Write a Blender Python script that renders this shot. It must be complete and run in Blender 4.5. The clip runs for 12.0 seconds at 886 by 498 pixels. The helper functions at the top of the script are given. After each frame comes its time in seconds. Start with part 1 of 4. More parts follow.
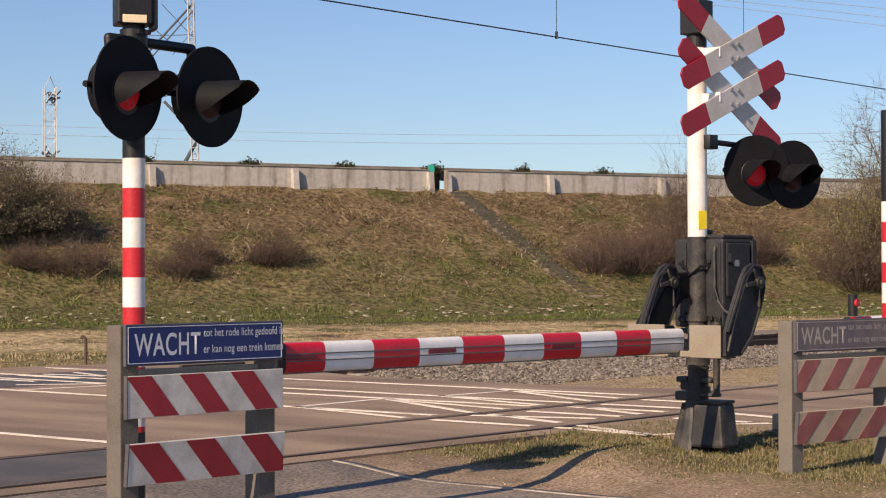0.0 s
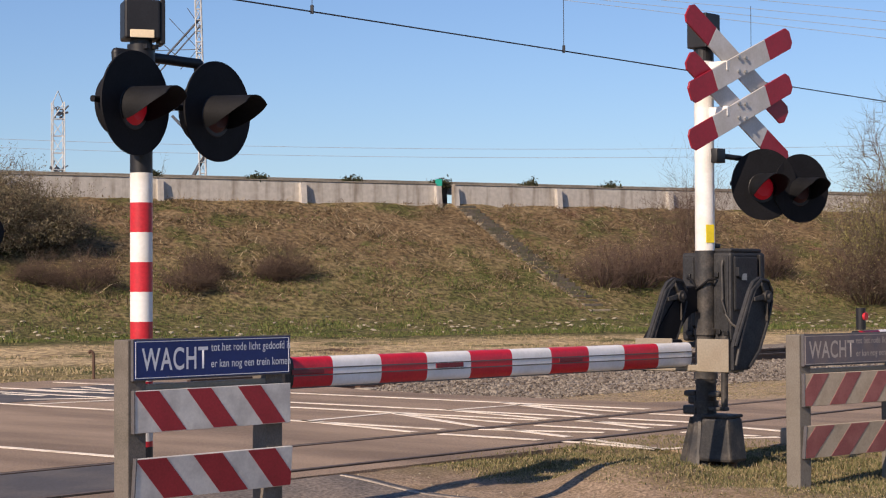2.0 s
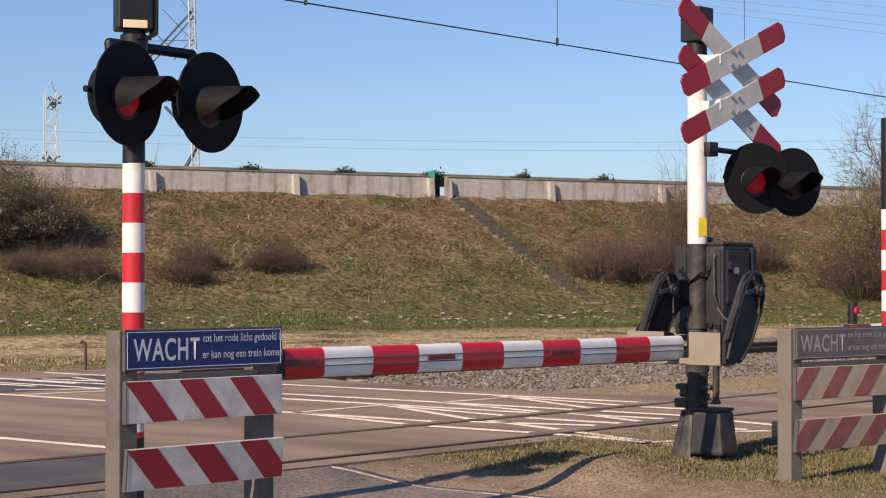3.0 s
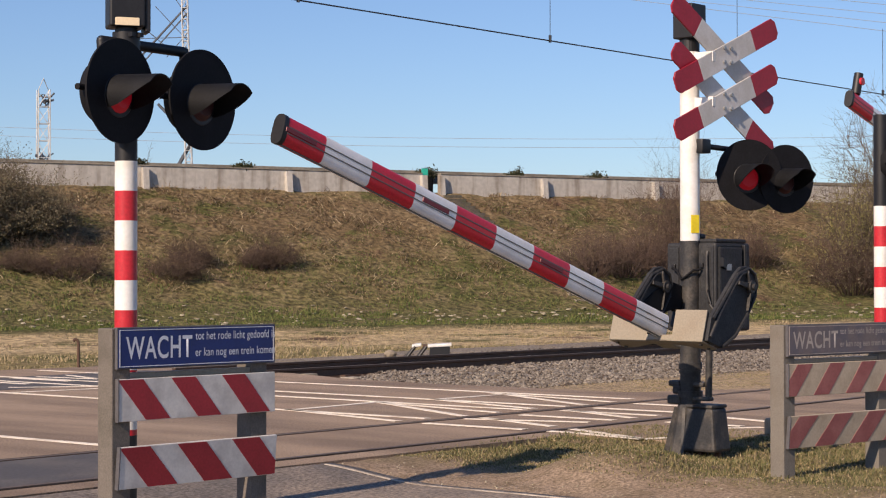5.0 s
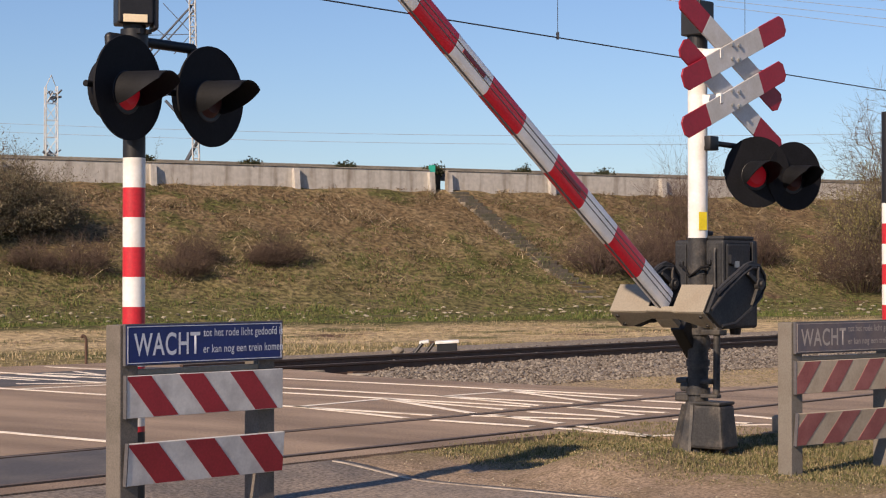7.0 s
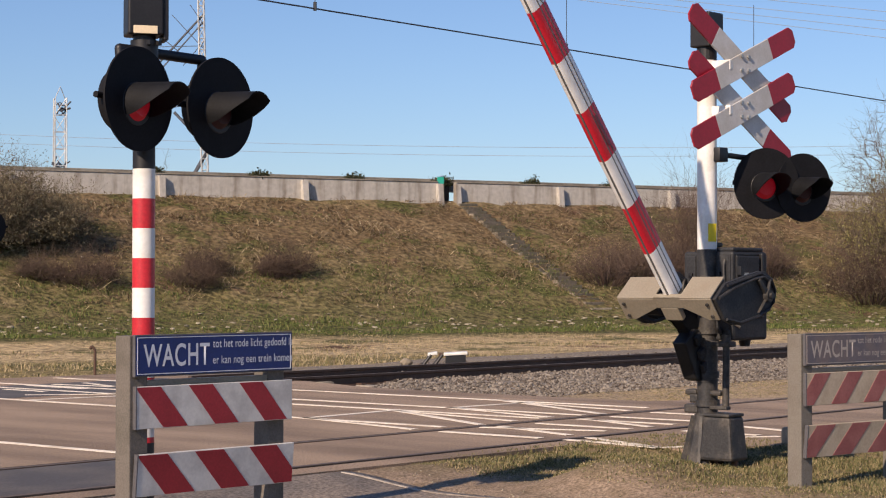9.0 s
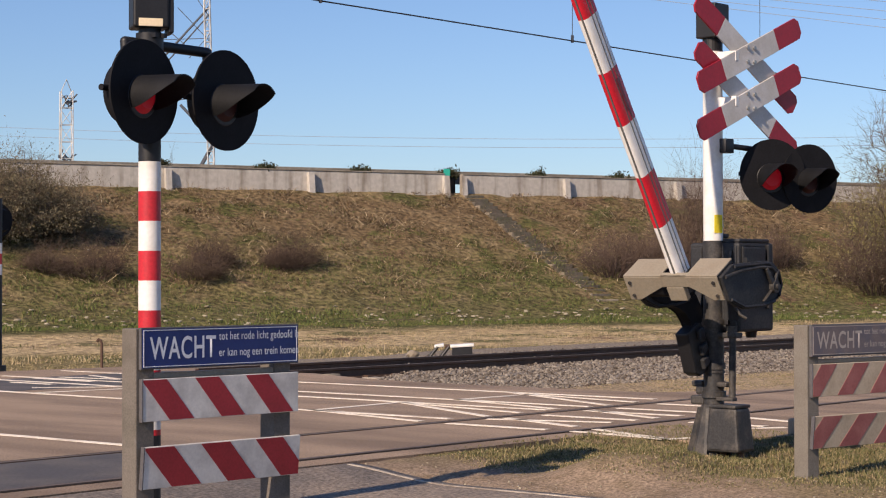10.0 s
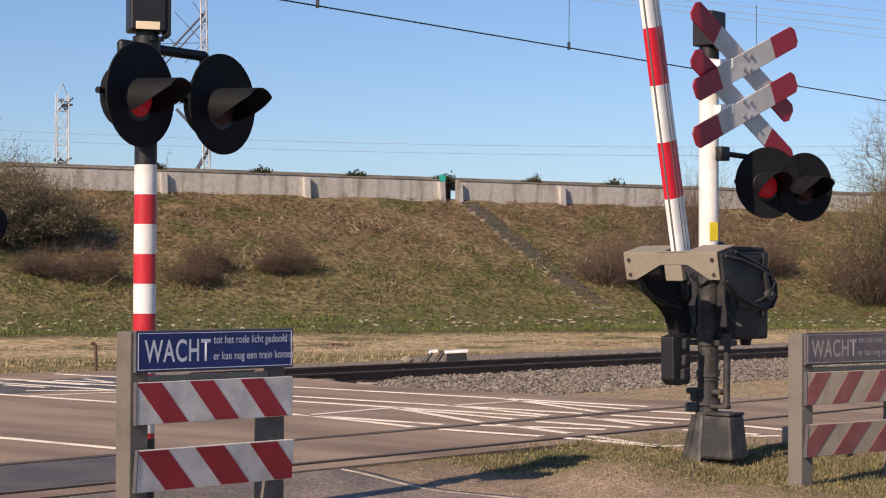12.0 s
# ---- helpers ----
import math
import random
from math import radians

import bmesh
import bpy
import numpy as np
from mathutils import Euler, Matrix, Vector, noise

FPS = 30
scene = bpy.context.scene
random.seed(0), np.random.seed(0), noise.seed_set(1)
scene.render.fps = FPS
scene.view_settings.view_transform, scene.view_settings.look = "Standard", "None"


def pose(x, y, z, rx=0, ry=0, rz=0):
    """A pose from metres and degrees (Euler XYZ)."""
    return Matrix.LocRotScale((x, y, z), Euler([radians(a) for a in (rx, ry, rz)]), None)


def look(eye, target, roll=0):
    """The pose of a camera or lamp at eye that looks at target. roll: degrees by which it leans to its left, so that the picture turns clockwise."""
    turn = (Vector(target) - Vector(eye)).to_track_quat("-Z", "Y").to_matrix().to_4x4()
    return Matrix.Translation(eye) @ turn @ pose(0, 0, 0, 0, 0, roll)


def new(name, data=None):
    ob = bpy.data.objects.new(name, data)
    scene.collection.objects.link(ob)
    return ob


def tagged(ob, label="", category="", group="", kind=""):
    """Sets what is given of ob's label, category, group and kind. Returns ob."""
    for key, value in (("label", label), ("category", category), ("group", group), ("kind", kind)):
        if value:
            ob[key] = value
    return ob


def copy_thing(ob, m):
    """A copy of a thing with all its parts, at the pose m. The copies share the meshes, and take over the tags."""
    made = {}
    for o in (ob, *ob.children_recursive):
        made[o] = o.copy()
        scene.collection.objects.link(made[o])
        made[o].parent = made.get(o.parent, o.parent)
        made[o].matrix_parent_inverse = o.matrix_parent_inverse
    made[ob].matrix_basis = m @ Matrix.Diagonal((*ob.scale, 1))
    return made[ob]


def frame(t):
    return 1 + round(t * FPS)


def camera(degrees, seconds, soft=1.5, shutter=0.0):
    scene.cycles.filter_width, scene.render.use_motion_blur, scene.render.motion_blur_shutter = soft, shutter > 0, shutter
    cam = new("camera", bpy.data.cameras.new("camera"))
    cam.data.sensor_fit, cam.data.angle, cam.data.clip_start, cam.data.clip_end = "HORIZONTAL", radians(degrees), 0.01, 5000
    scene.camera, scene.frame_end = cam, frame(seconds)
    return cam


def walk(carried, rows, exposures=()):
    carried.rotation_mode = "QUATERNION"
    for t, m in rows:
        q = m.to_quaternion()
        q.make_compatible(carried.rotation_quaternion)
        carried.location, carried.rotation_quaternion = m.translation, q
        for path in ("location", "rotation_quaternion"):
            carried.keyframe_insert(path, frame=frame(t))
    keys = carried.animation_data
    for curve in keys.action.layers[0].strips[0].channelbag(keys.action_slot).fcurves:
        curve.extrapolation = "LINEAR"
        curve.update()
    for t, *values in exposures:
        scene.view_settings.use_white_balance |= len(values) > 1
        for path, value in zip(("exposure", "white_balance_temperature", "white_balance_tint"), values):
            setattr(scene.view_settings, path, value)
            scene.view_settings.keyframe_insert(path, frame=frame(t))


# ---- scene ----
cam = camera(26.35, 12.0, soft=1.15)
walk(cam, [
    (0, pose(-0.0014, 0, 1.3503, 90.744, 0.175, -0.349)),
    (0.5, pose(-0.0024, 0, 1.3501, 90.887, 0.260, -0.266)),
    (1, pose(-0.0019, 0, 1.3503, 91.044, 0.296, -0.214)),
    (1.5, pose(0.0006, 0, 1.3516, 91.132, 0.340, -0.134)),
    (2, pose(0.0014, 0, 1.3515, 91.168, 0.245, -0.112)),
    (2.5, pose(0.0025, 0, 1.3532, 90.959, 0.115, -0.230)),
    (3, pose(0.0020, 0, 1.3506, 90.933, -0.031, -0.345)),
    (5, pose(0.0066, 0, 1.3519, 90.844, 0.051, -0.543)),
    (5.5, pose(0.0105, 0, 1.3519, 91.044, 0.203, -0.585)),
    (6, pose(0.0097, 0, 1.3545, 90.992, 0.197, -0.535)),
    (6.5, pose(0.0056, 0, 1.3535, 90.864, 0.088, -0.517)),
    (7, pose(0.0031, 0, 1.3527, 90.747, 0.003, -0.326)),
    (9, pose(-0.0033, 0, 1.3495, 91.102, -0.044, -0.074)),
    (9.5, pose(0.0007, 0, 1.3498, 91.061, 0.003, 0.003)),
    (10, pose(0.0006, 0, 1.3498, 90.858, 0.096, 0.125)),
    (10.5, pose(0.0037, 0, 1.3473, 90.729, 0.127, 0.174)),
    (11, pose(0.0033, 0, 1.3478, 90.755, 0.059, 0.121)),
    (11.5, pose(-0.0011, 0, 1.3455, 91.001, -0.319, -0.006)),
    (12, pose(-0.0027, 0, 1.3448, 91.047, -0.327, -0.036)),
], [(0, 0.16, 6900, 23), (1.5, 0.15, 6600, 23), (2.5, 0.13, 6500, 23), (5.5, 0.14, 6620, 23), (7, 0.14, 6750, 23), (9.2, 0.14, 6580, 23), (12, 0.14, 6530, 23)])

# ---- world and sun ----
SUN_FROM = Vector((-0.585, -0.814, 0.635)).normalized()
world = bpy.data.worlds.new("world")
scene.world = world
world.use_nodes = True
wn, wl = world.node_tree.nodes, world.node_tree.links
sky = wn.new("ShaderNodeTexSky")
sky.sky_type, sky.sun_disc = "NISHITA", False
sky.sun_elevation = math.asin(SUN_FROM.z)
sky.sun_rotation = math.atan2(SUN_FROM.x, SUN_FROM.y)
sky.air_density, sky.dust_density, sky.ozone_density = 1.0, 0.25, 3.5
clear = wn.new("ShaderNodeMix")
clear.data_type, clear.blend_type = "RGBA", "MULTIPLY"
clear.inputs[0].default_value = 1.0
clear.inputs[7].default_value = (0.78, 0.93, 1.06, 1)
wl.new(sky.outputs[0], clear.inputs[6])
wl.new(clear.outputs[2], wn["Background"].inputs[0])
wn["Background"].inputs[1].default_value = 0.094
sun = new("sun", bpy.data.lights.new("sun", "SUN"))
sun.data.energy, sun.data.angle, sun.data.color = 4.9, radians(0.53), (1.0, 0.855, 0.62)
sun.matrix_world = look(SUN_FROM * 60, (0, 0, 0))

# ---- materials ----
def material(name, color, rough=0.7, metal=0.0, var=0.15, scale=8.0, fine=80.0, bump=0.15, second=None, emit=None, power=0.0, spec=0.5, depth=0.004, edge=(0.42, 0.62), stretch=None):
    """Two scales of variation, an optional second colour in patches, fine relief."""
    m = bpy.data.materials.new(name)
    m.use_nodes = True
    n, l = m.node_tree.nodes, m.node_tree.links
    b = n["Principled BSDF"]
    b.inputs["Roughness"].default_value, b.inputs["Metallic"].default_value = rough, metal
    b.inputs["Specular IOR Level"].default_value = spec
    co = n.new("ShaderNodeTexCoord")
    big, small = n.new("ShaderNodeTexNoise"), n.new("ShaderNodeTexNoise")
    big.inputs["Scale"].default_value, big.inputs["Detail"].default_value = scale, 5
    small.inputs["Scale"].default_value, small.inputs["Detail"].default_value = fine, 3
    for t in (big, small):
        l.new(co.outputs["Object"], t.inputs["Vector"])
    if stretch:
        mp = n.new("ShaderNodeMapping")
        mp.inputs["Scale"].default_value = stretch
        l.new(co.outputs["Object"], mp.inputs[0])
        l.new(mp.outputs[0], big.inputs["Vector"])
    base = n.new("ShaderNodeMix")
    base.data_type = "RGBA"
    base.inputs[6].default_value = (*color, 1)
    base.inputs[7].default_value = (*(second or [c * (1 - var) for c in color]), 1)
    ramp = n.new("ShaderNodeMapRange")
    ramp.inputs[1].default_value, ramp.inputs[2].default_value = edge
    l.new(big.outputs[0], ramp.inputs[0])
    l.new(ramp.outputs[0], base.inputs[0])
    hsv = n.new("ShaderNodeHueSaturation")
    val = n.new("ShaderNodeMapRange")
    val.inputs[1].default_value, val.inputs[2].default_value = 0.3, 0.7
    val.inputs[3].default_value, val.inputs[4].default_value = 1 - var, 1 + var
    l.new(small.outputs[0], val.inputs[0])
    l.new(val.outputs[0], hsv.inputs["Value"])
    l.new(base.outputs[2], hsv.inputs["Color"])
    l.new(hsv.outputs[0], b.inputs["Base Color"])
    if bump:
        bp = n.new("ShaderNodeBump")
        bp.inputs["Strength"].default_value, bp.inputs["Distance"].default_value = bump, depth
        l.new(small.outputs[0], bp.inputs["Height"])
        l.new(bp.outputs[0], b.inputs["Normal"])
    if emit:
        b.inputs["Emission Color"].default_value, b.inputs["Emission Strength"].default_value = (*emit, 1), power
    return m


RED = material("red_paint", (0.55, 0.025, 0.035), 0.4, var=0.12, scale=5, fine=60, bump=0.03)
BOARD_RED = material("reflective_red", (0.36, 0.022, 0.03), 0.45, var=0.14, scale=6, fine=70, bump=0.03)
DEEP_RED = material("cross_red", (0.34, 0.015, 0.03), 0.4, var=0.12, scale=6, fine=50, bump=0.03)
WHITE = material("white_paint", (0.80, 0.79, 0.76), 0.4, var=0.05, scale=6, fine=50, bump=0.03, second=(0.70, 0.68, 0.63))
BOARD_WHITE = material("reflective_white", (0.70, 0.67, 0.61), 0.45, var=0.06, scale=5, fine=60, bump=0.03, second=(0.52, 0.49, 0.45))
CREAM = material("cream_plastic", (0.85, 0.70, 0.47), 0.5, var=0.05)
BLACK = material("black_paint", (0.012, 0.012, 0.014), 0.5, var=0.25, scale=9, fine=70, bump=0.06)
MATT = material("matt_black", (0.008, 0.008, 0.010), 0.75, var=0.25, scale=9, fine=70, bump=0.05, spec=0.25)
VISOR = material("dark_grey_hood", (0.0085, 0.009, 0.011), 0.65, var=0.3, spec=0.25)
CAST = material("black_housing", (0.027, 0.028, 0.031), 0.6, var=0.35, scale=6, fine=60, bump=0.14, second=(0.048, 0.047, 0.046), spec=0.3, edge=(0.5, 0.72))
WORN = material("worn_grey_cast_iron", (0.028, 0.0275, 0.028), 0.6, var=0.35, scale=9, fine=60, bump=0.25, second=(0.068, 0.060, 0.052))
TAN = material("tan_steel", (0.275, 0.238, 0.18), 0.6, var=0.12, scale=5, fine=70, bump=0.08, second=(0.25, 0.205, 0.15), edge=(0.5, 0.75))
STEEL = material("galvanised", (0.45, 0.45, 0.44), 0.4, 0.8, var=0.15)
BLUE = material("blue_sign", (0.010, 0.027, 0.15), 0.35, var=0.12, scale=5, fine=60, bump=0.02)
LETTER = material("sign_white", (0.72, 0.74, 0.78), 0.5, var=0.05, bump=0)
GREYWOOD = material("weathered_post", (0.15, 0.13, 0.11), 0.85, var=0.2, scale=6, fine=120, bump=0.3, second=(0.12, 0.105, 0.085))
PALE_POST = material("pale_weathered_post", (0.175, 0.157, 0.132), 0.85, var=0.2, scale=6, fine=120, bump=0.3, second=(0.16, 0.14, 0.115))
YELLOW = material("yellow_label", (0.80, 0.62, 0.02), 0.5, var=0.08)
GLOW = material("red_lamp_lit", (0.20, 0.005, 0.010), 0.45, var=0.05, bump=0, emit=(1.0, 0.015, 0.04), power=0.085)
LENS = material("red_lamp_dark", (0.04, 0.004, 0.006), 0.55, var=0.1, bump=0)
ASPHALT = material("asphalt", (0.195, 0.138, 0.095), 0.92, var=0.42, scale=0.9, fine=60, bump=0.6, second=(0.335, 0.243, 0.168), depth=0.012, edge=(0.36, 0.64), stretch=(1.5, 0.3, 1))
CONCRETE = material("concrete_wall", (0.48, 0.45, 0.405), 0.9, var=0.12, scale=1.5, fine=6, bump=0.35, second=(0.25, 0.215, 0.175), depth=0.02, edge=(0.47, 0.72), stretch=(1.8, 1, 0.22))
PAINT = material("road_marking", (0.86, 0.77, 0.64), 0.8, var=0.18, scale=2.2, fine=26, bump=0.3, second=(0.62, 0.53, 0.42), edge=(0.5, 0.68))
WORN_PAINT = material("worn_edge_paint", (0.44, 0.39, 0.33), 0.85, var=0.2, scale=4, fine=30, bump=0.3, second=(0.24, 0.20, 0.165))
DARK_SLAB = material("dark_crossing_slab", (0.075, 0.07, 0.072), 0.85, var=0.2, scale=1.5, fine=40, bump=0.4, second=(0.11, 0.098, 0.09), depth=0.008)
PATH = material("path_asphalt", (0.135, 0.115, 0.10), 0.92, var=0.55, scale=0.8, fine=38, bump=0.9, second=(0.25, 0.20, 0.155), depth=0.012)
RUBBER = material("groove_rubber", (0.035, 0.028, 0.024), 0.98, var=0.2, scale=4, fine=50, spec=0.05)
RAIL = material("rail_rust", (0.085, 0.05, 0.035), 0.6, 0.3, var=0.2, scale=4, fine=50)
RAILTOP = material("rail_head", (0.12, 0.092, 0.075), 0.8, 0.0, var=0.1, scale=5, fine=60, bump=0.02)

FADED_RED = material("faded_red", (0.27, 0.085, 0.08), 0.7, var=0.10, scale=6, fine=60, bump=0.05, second=(0.33, 0.12, 0.11))
FADED_WHITE = material("yellowed_white", (0.47, 0.385, 0.285), 0.7, var=0.08, scale=6, fine=60, bump=0.05, second=(0.40, 0.32, 0.23))
FADED_BLUE = material("faded_blue", (0.115, 0.105, 0.125), 0.65, var=0.10, scale=6, fine=60, bump=0.05, second=(0.16, 0.13, 0.13))
FADED_LETTER = material("faded_letters", (0.42, 0.37, 0.33), 0.7, var=0.08, bump=0)
GALV_WIRE = material("dark_wire", (0.03, 0.035, 0.045), 0.6, var=0.1, bump=0)
# the pale blue of the distant power lines is haze put into the colour
HAZED_WIRE = material("hazed_wire", (0.30, 0.37, 0.46), 0.8, var=0.05, bump=0)
LATTICE = material("pale_lattice_steel", (0.62, 0.63, 0.62), 0.6, 0.2, var=0.15, scale=0.6, fine=4, bump=0)
BRACE = material("dark_brace_steel", (0.09, 0.10, 0.12), 0.6, 0.2, var=0.15, bump=0)
CAPSTONE = material("stained_parapet", (0.20, 0.175, 0.14), 0.9, var=0.2, scale=0.8, fine=9, bump=0.3, second=(0.30, 0.27, 0.22))
TEAL = material("teal_sign", (0.02, 0.50, 0.36), 0.5, var=0.05, bump=0)
STEP = material("mossy_step", (0.115, 0.098, 0.078), 0.95, var=0.25, scale=2, fine=14, bump=0.5, second=(0.09, 0.085, 0.055))
EDGING = material("pale_edging", (0.27, 0.225, 0.165), 0.95, var=0.25, scale=2, fine=14, bump=0.4)
RUST = material("rusty_post", (0.10, 0.055, 0.035), 0.8, var=0.25)
SLEEPER = material("concrete_sleeper", (0.33, 0.29, 0.24), 0.9, var=0.2, scale=3, fine=30, bump=0.3)


def stuff_material(name, colors, rough=0.9, gloss=0.3):
    """Each loose piece takes one of the colours."""
    m = bpy.data.materials.new(name)
    m.use_nodes = True
    n, l = m.node_tree.nodes, m.node_tree.links
    b = n["Principled BSDF"]
    b.inputs["Roughness"].default_value, b.inputs["Specular IOR Level"].default_value = rough, gloss
    geo, ramp = n.new("ShaderNodeNewGeometry"), n.new("ShaderNodeValToRGB")
    els = ramp.color_ramp.elements
    while len(els) < len(colors):
        els.new(0.5)
    for i, c in enumerate(colors):
        els[i].position, els[i].color = i / (len(colors) - 1), (*c, 1)
    l.new(geo.outputs["Random Per Island"], ramp.inputs[0])
    l.new(ramp.outputs[0], b.inputs["Base Color"])
    return m


STONES = stuff_material("ballast_stones", [(0.05, 0.038, 0.030), (0.14, 0.118, 0.098), (0.21, 0.182, 0.15), (0.31, 0.27, 0.22), (0.085, 0.060, 0.044)])
CLODS = stuff_material("pale_stones", [(0.24, 0.205, 0.14), (0.40, 0.35, 0.255), (0.31, 0.265, 0.185)])
STRAW = stuff_material("straw_blades", [(0.085, 0.052, 0.034), (0.18, 0.125, 0.075), (0.34, 0.265, 0.165), (0.12, 0.075, 0.045), (0.24, 0.175, 0.10), (0.085, 0.095, 0.03)])
STALKS = stuff_material("pale_stalks", [(0.42, 0.32, 0.19), (0.52, 0.42, 0.27), (0.33, 0.24, 0.13)])
GREEN = stuff_material("green_blades", [(0.05, 0.075, 0.018), (0.09, 0.12, 0.03), (0.13, 0.15, 0.045), (0.20, 0.17, 0.07)])
VERGE = stuff_material("verge_blades", [(0.065, 0.075, 0.028), (0.125, 0.125, 0.05), (0.20, 0.172, 0.08), (0.32, 0.25, 0.14)])
MEADOW = stuff_material("meadow_blades", [(0.35, 0.275, 0.16), (0.44, 0.345, 0.21), (0.26, 0.21, 0.11), (0.15, 0.15, 0.055)])
TWIG = stuff_material("brown_twigs", [(0.05, 0.036, 0.026), (0.085, 0.06, 0.042), (0.12, 0.088, 0.06)])
DARK_TWIG = stuff_material("dark_twigs", [(0.042, 0.027, 0.021), (0.078, 0.051, 0.039), (0.125, 0.088, 0.064)])
RED_TWIG = stuff_material("reddish_twigs", [(0.058, 0.036, 0.030), (0.098, 0.064, 0.050), (0.145, 0.104, 0.078)])
GREY_TWIG = stuff_material("grey_twigs", [(0.07, 0.052, 0.038), (0.115, 0.09, 0.064), (0.17, 0.135, 0.095)])
LEAF = stuff_material("olive_leaves", [(0.105, 0.094, 0.056), (0.155, 0.135, 0.083), (0.205, 0.175, 0.11), (0.165, 0.13, 0.09)])
BUDS = stuff_material("yellow_green_buds", [(0.20, 0.18, 0.06), (0.28, 0.25, 0.10), (0.15, 0.13, 0.06)])
EVERGREEN = stuff_material("dark_leaves", [(0.02, 0.025, 0.012), (0.04, 0.045, 0.02), (0.06, 0.06, 0.03)])


def zone_material(name, axis, stops, patch, patch_scale, fine, depth, amount=0.5, wobble=1.6, spread=(0.42, 1.6), green=None):
    """Ground whose colour goes by zones along one axis, with wandering borders, patches and grain."""
    m = bpy.data.materials.new(name)
    m.use_nodes = True
    n, l = m.node_tree.nodes, m.node_tree.links
    b = n["Principled BSDF"]
    b.inputs["Roughness"].default_value, b.inputs["Specular IOR Level"].default_value = 0.95, 0.15
    co, sep = n.new("ShaderNodeTexCoord"), n.new("ShaderNodeSeparateXYZ")
    l.new(co.outputs["Object"], sep.inputs[0])
    big, mid, small = n.new("ShaderNodeTexNoise"), n.new("ShaderNodeTexNoise"), n.new("ShaderNodeTexNoise")
    for t, sc, de in ((big, patch_scale, 4), (mid, patch_scale * 4.3, 6), (small, fine, 4)):
        t.inputs["Scale"].default_value, t.inputs["Detail"].default_value = sc, de
        l.new(co.outputs["Object"], t.inputs["Vector"])
    wob = n.new("ShaderNodeMath")
    wob.operation = "MULTIPLY_ADD"
    l.new(big.outputs[0], wob.inputs[0])
    wob.inputs[1].default_value = wobble * 2
    l.new(sep.outputs[axis], wob.inputs[2])
    rng = n.new("ShaderNodeMapRange")
    lo, hi = stops[0][0], stops[-1][0]
    rng.inputs[1].default_value, rng.inputs[2].default_value = lo + wobble, hi + wobble
    l.new(wob.outputs[0], rng.inputs[0])
    ramp = n.new("ShaderNodeValToRGB")
    els = ramp.color_ramp.elements
    while len(els) < len(stops):
        els.new(0.5)
    for i, (p, c) in enumerate(stops):
        els[i].position, els[i].color = (p - lo) / (hi - lo), (*c, 1)
    l.new(rng.outputs[0], ramp.inputs[0])
    mix, msk = n.new("ShaderNodeMix"), n.new("ShaderNodeMapRange")
    mix.data_type = "RGBA"
    msk.inputs[1].default_value, msk.inputs[2].default_value, msk.inputs[4].default_value = 0.48, 0.62, amount
    l.new(mid.outputs[0], msk.inputs[0])
    l.new(msk.outputs[0], mix.inputs[0])
    l.new(ramp.outputs[0], mix.inputs[6])
    mix.inputs[7].default_value = (*patch, 1)
    hsv, val = n.new("ShaderNodeHueSaturation"), n.new("ShaderNodeMapRange")
    val.inputs[1].default_value, val.inputs[2].default_value, val.inputs[3].default_value, val.inputs[4].default_value = 0.32, 0.68, *spread
    l.new(small.outputs[0], val.inputs[0])
    l.new(val.outputs[0], hsv.inputs["Value"])
    last = mix.outputs[2]
    for colour, size, lo, hi, shift in green or ():
        tex, cut, over, move = n.new("ShaderNodeTexNoise"), n.new("ShaderNodeMapRange"), n.new("ShaderNodeMix"), n.new("ShaderNodeMapping")
        move.inputs["Location"].default_value = (shift, shift, 0)
        tex.inputs["Scale"].default_value, tex.inputs["Detail"].default_value, tex.inputs["Roughness"].default_value = size, 9, 0.7
        cut.inputs[1].default_value, cut.inputs[2].default_value, cut.inputs[4].default_value = lo, hi, 0.85
        over.data_type = "RGBA"
        over.inputs[7].default_value = (*colour, 1)
        l.new(co.outputs["Object"], move.inputs[0])
        l.new(move.outputs[0], tex.inputs["Vector"])
        l.new(tex.outputs[0], cut.inputs[0])
        l.new(cut.outputs[0], over.inputs[0])
        l.new(last, over.inputs[6])
        last = over.outputs[2]
    l.new(last, hsv.inputs["Color"])
    l.new(hsv.outputs[0], b.inputs["Base Color"])
    bp = n.new("ShaderNodeBump")
    bp.inputs["Strength"].default_value, bp.inputs["Distance"].default_value = 0.8, depth
    l.new(small.outputs[0], bp.inputs["Height"])
    l.new(bp.outputs[0], b.inputs["Normal"])
    return m


BANK_GROUND = zone_material("bank_ground", 1, [(-60, (0.20, 0.16, 0.07)), (-27, (0.22, 0.175, 0.08)), (-25, (0.47, 0.36, 0.21)), (-18.5, (0.45, 0.34, 0.19)), (-16.5, (0.10, 0.095, 0.036)), (-12, (0.108, 0.10, 0.040)), (-7, (0.145, 0.117, 0.053)), (-4, (0.155, 0.108, 0.056)), (-1, (0.152, 0.102, 0.055)), (0.5, (0.20, 0.155, 0.08))], (0.235, 0.175, 0.098), 0.30, 5.5, 0.18, 0.45, green=(((0.075, 0.082, 0.025), 0.36, 0.525, 0.60, 4.0), ((0.115, 0.06, 0.045), 0.22, 0.58, 0.66, 21.0)))
VERGE_GROUND = zone_material("verge_ground", 0, [(9.5, (0.33, 0.25, 0.18)), (10.7, (0.27, 0.20, 0.14)), (11.2, (0.19, 0.15, 0.085)), (15, (0.17, 0.138, 0.075))], (0.19, 0.14, 0.088), 1.1, 42.0, 0.016, 0.6, 0.9, spread=(0.58, 1.42))
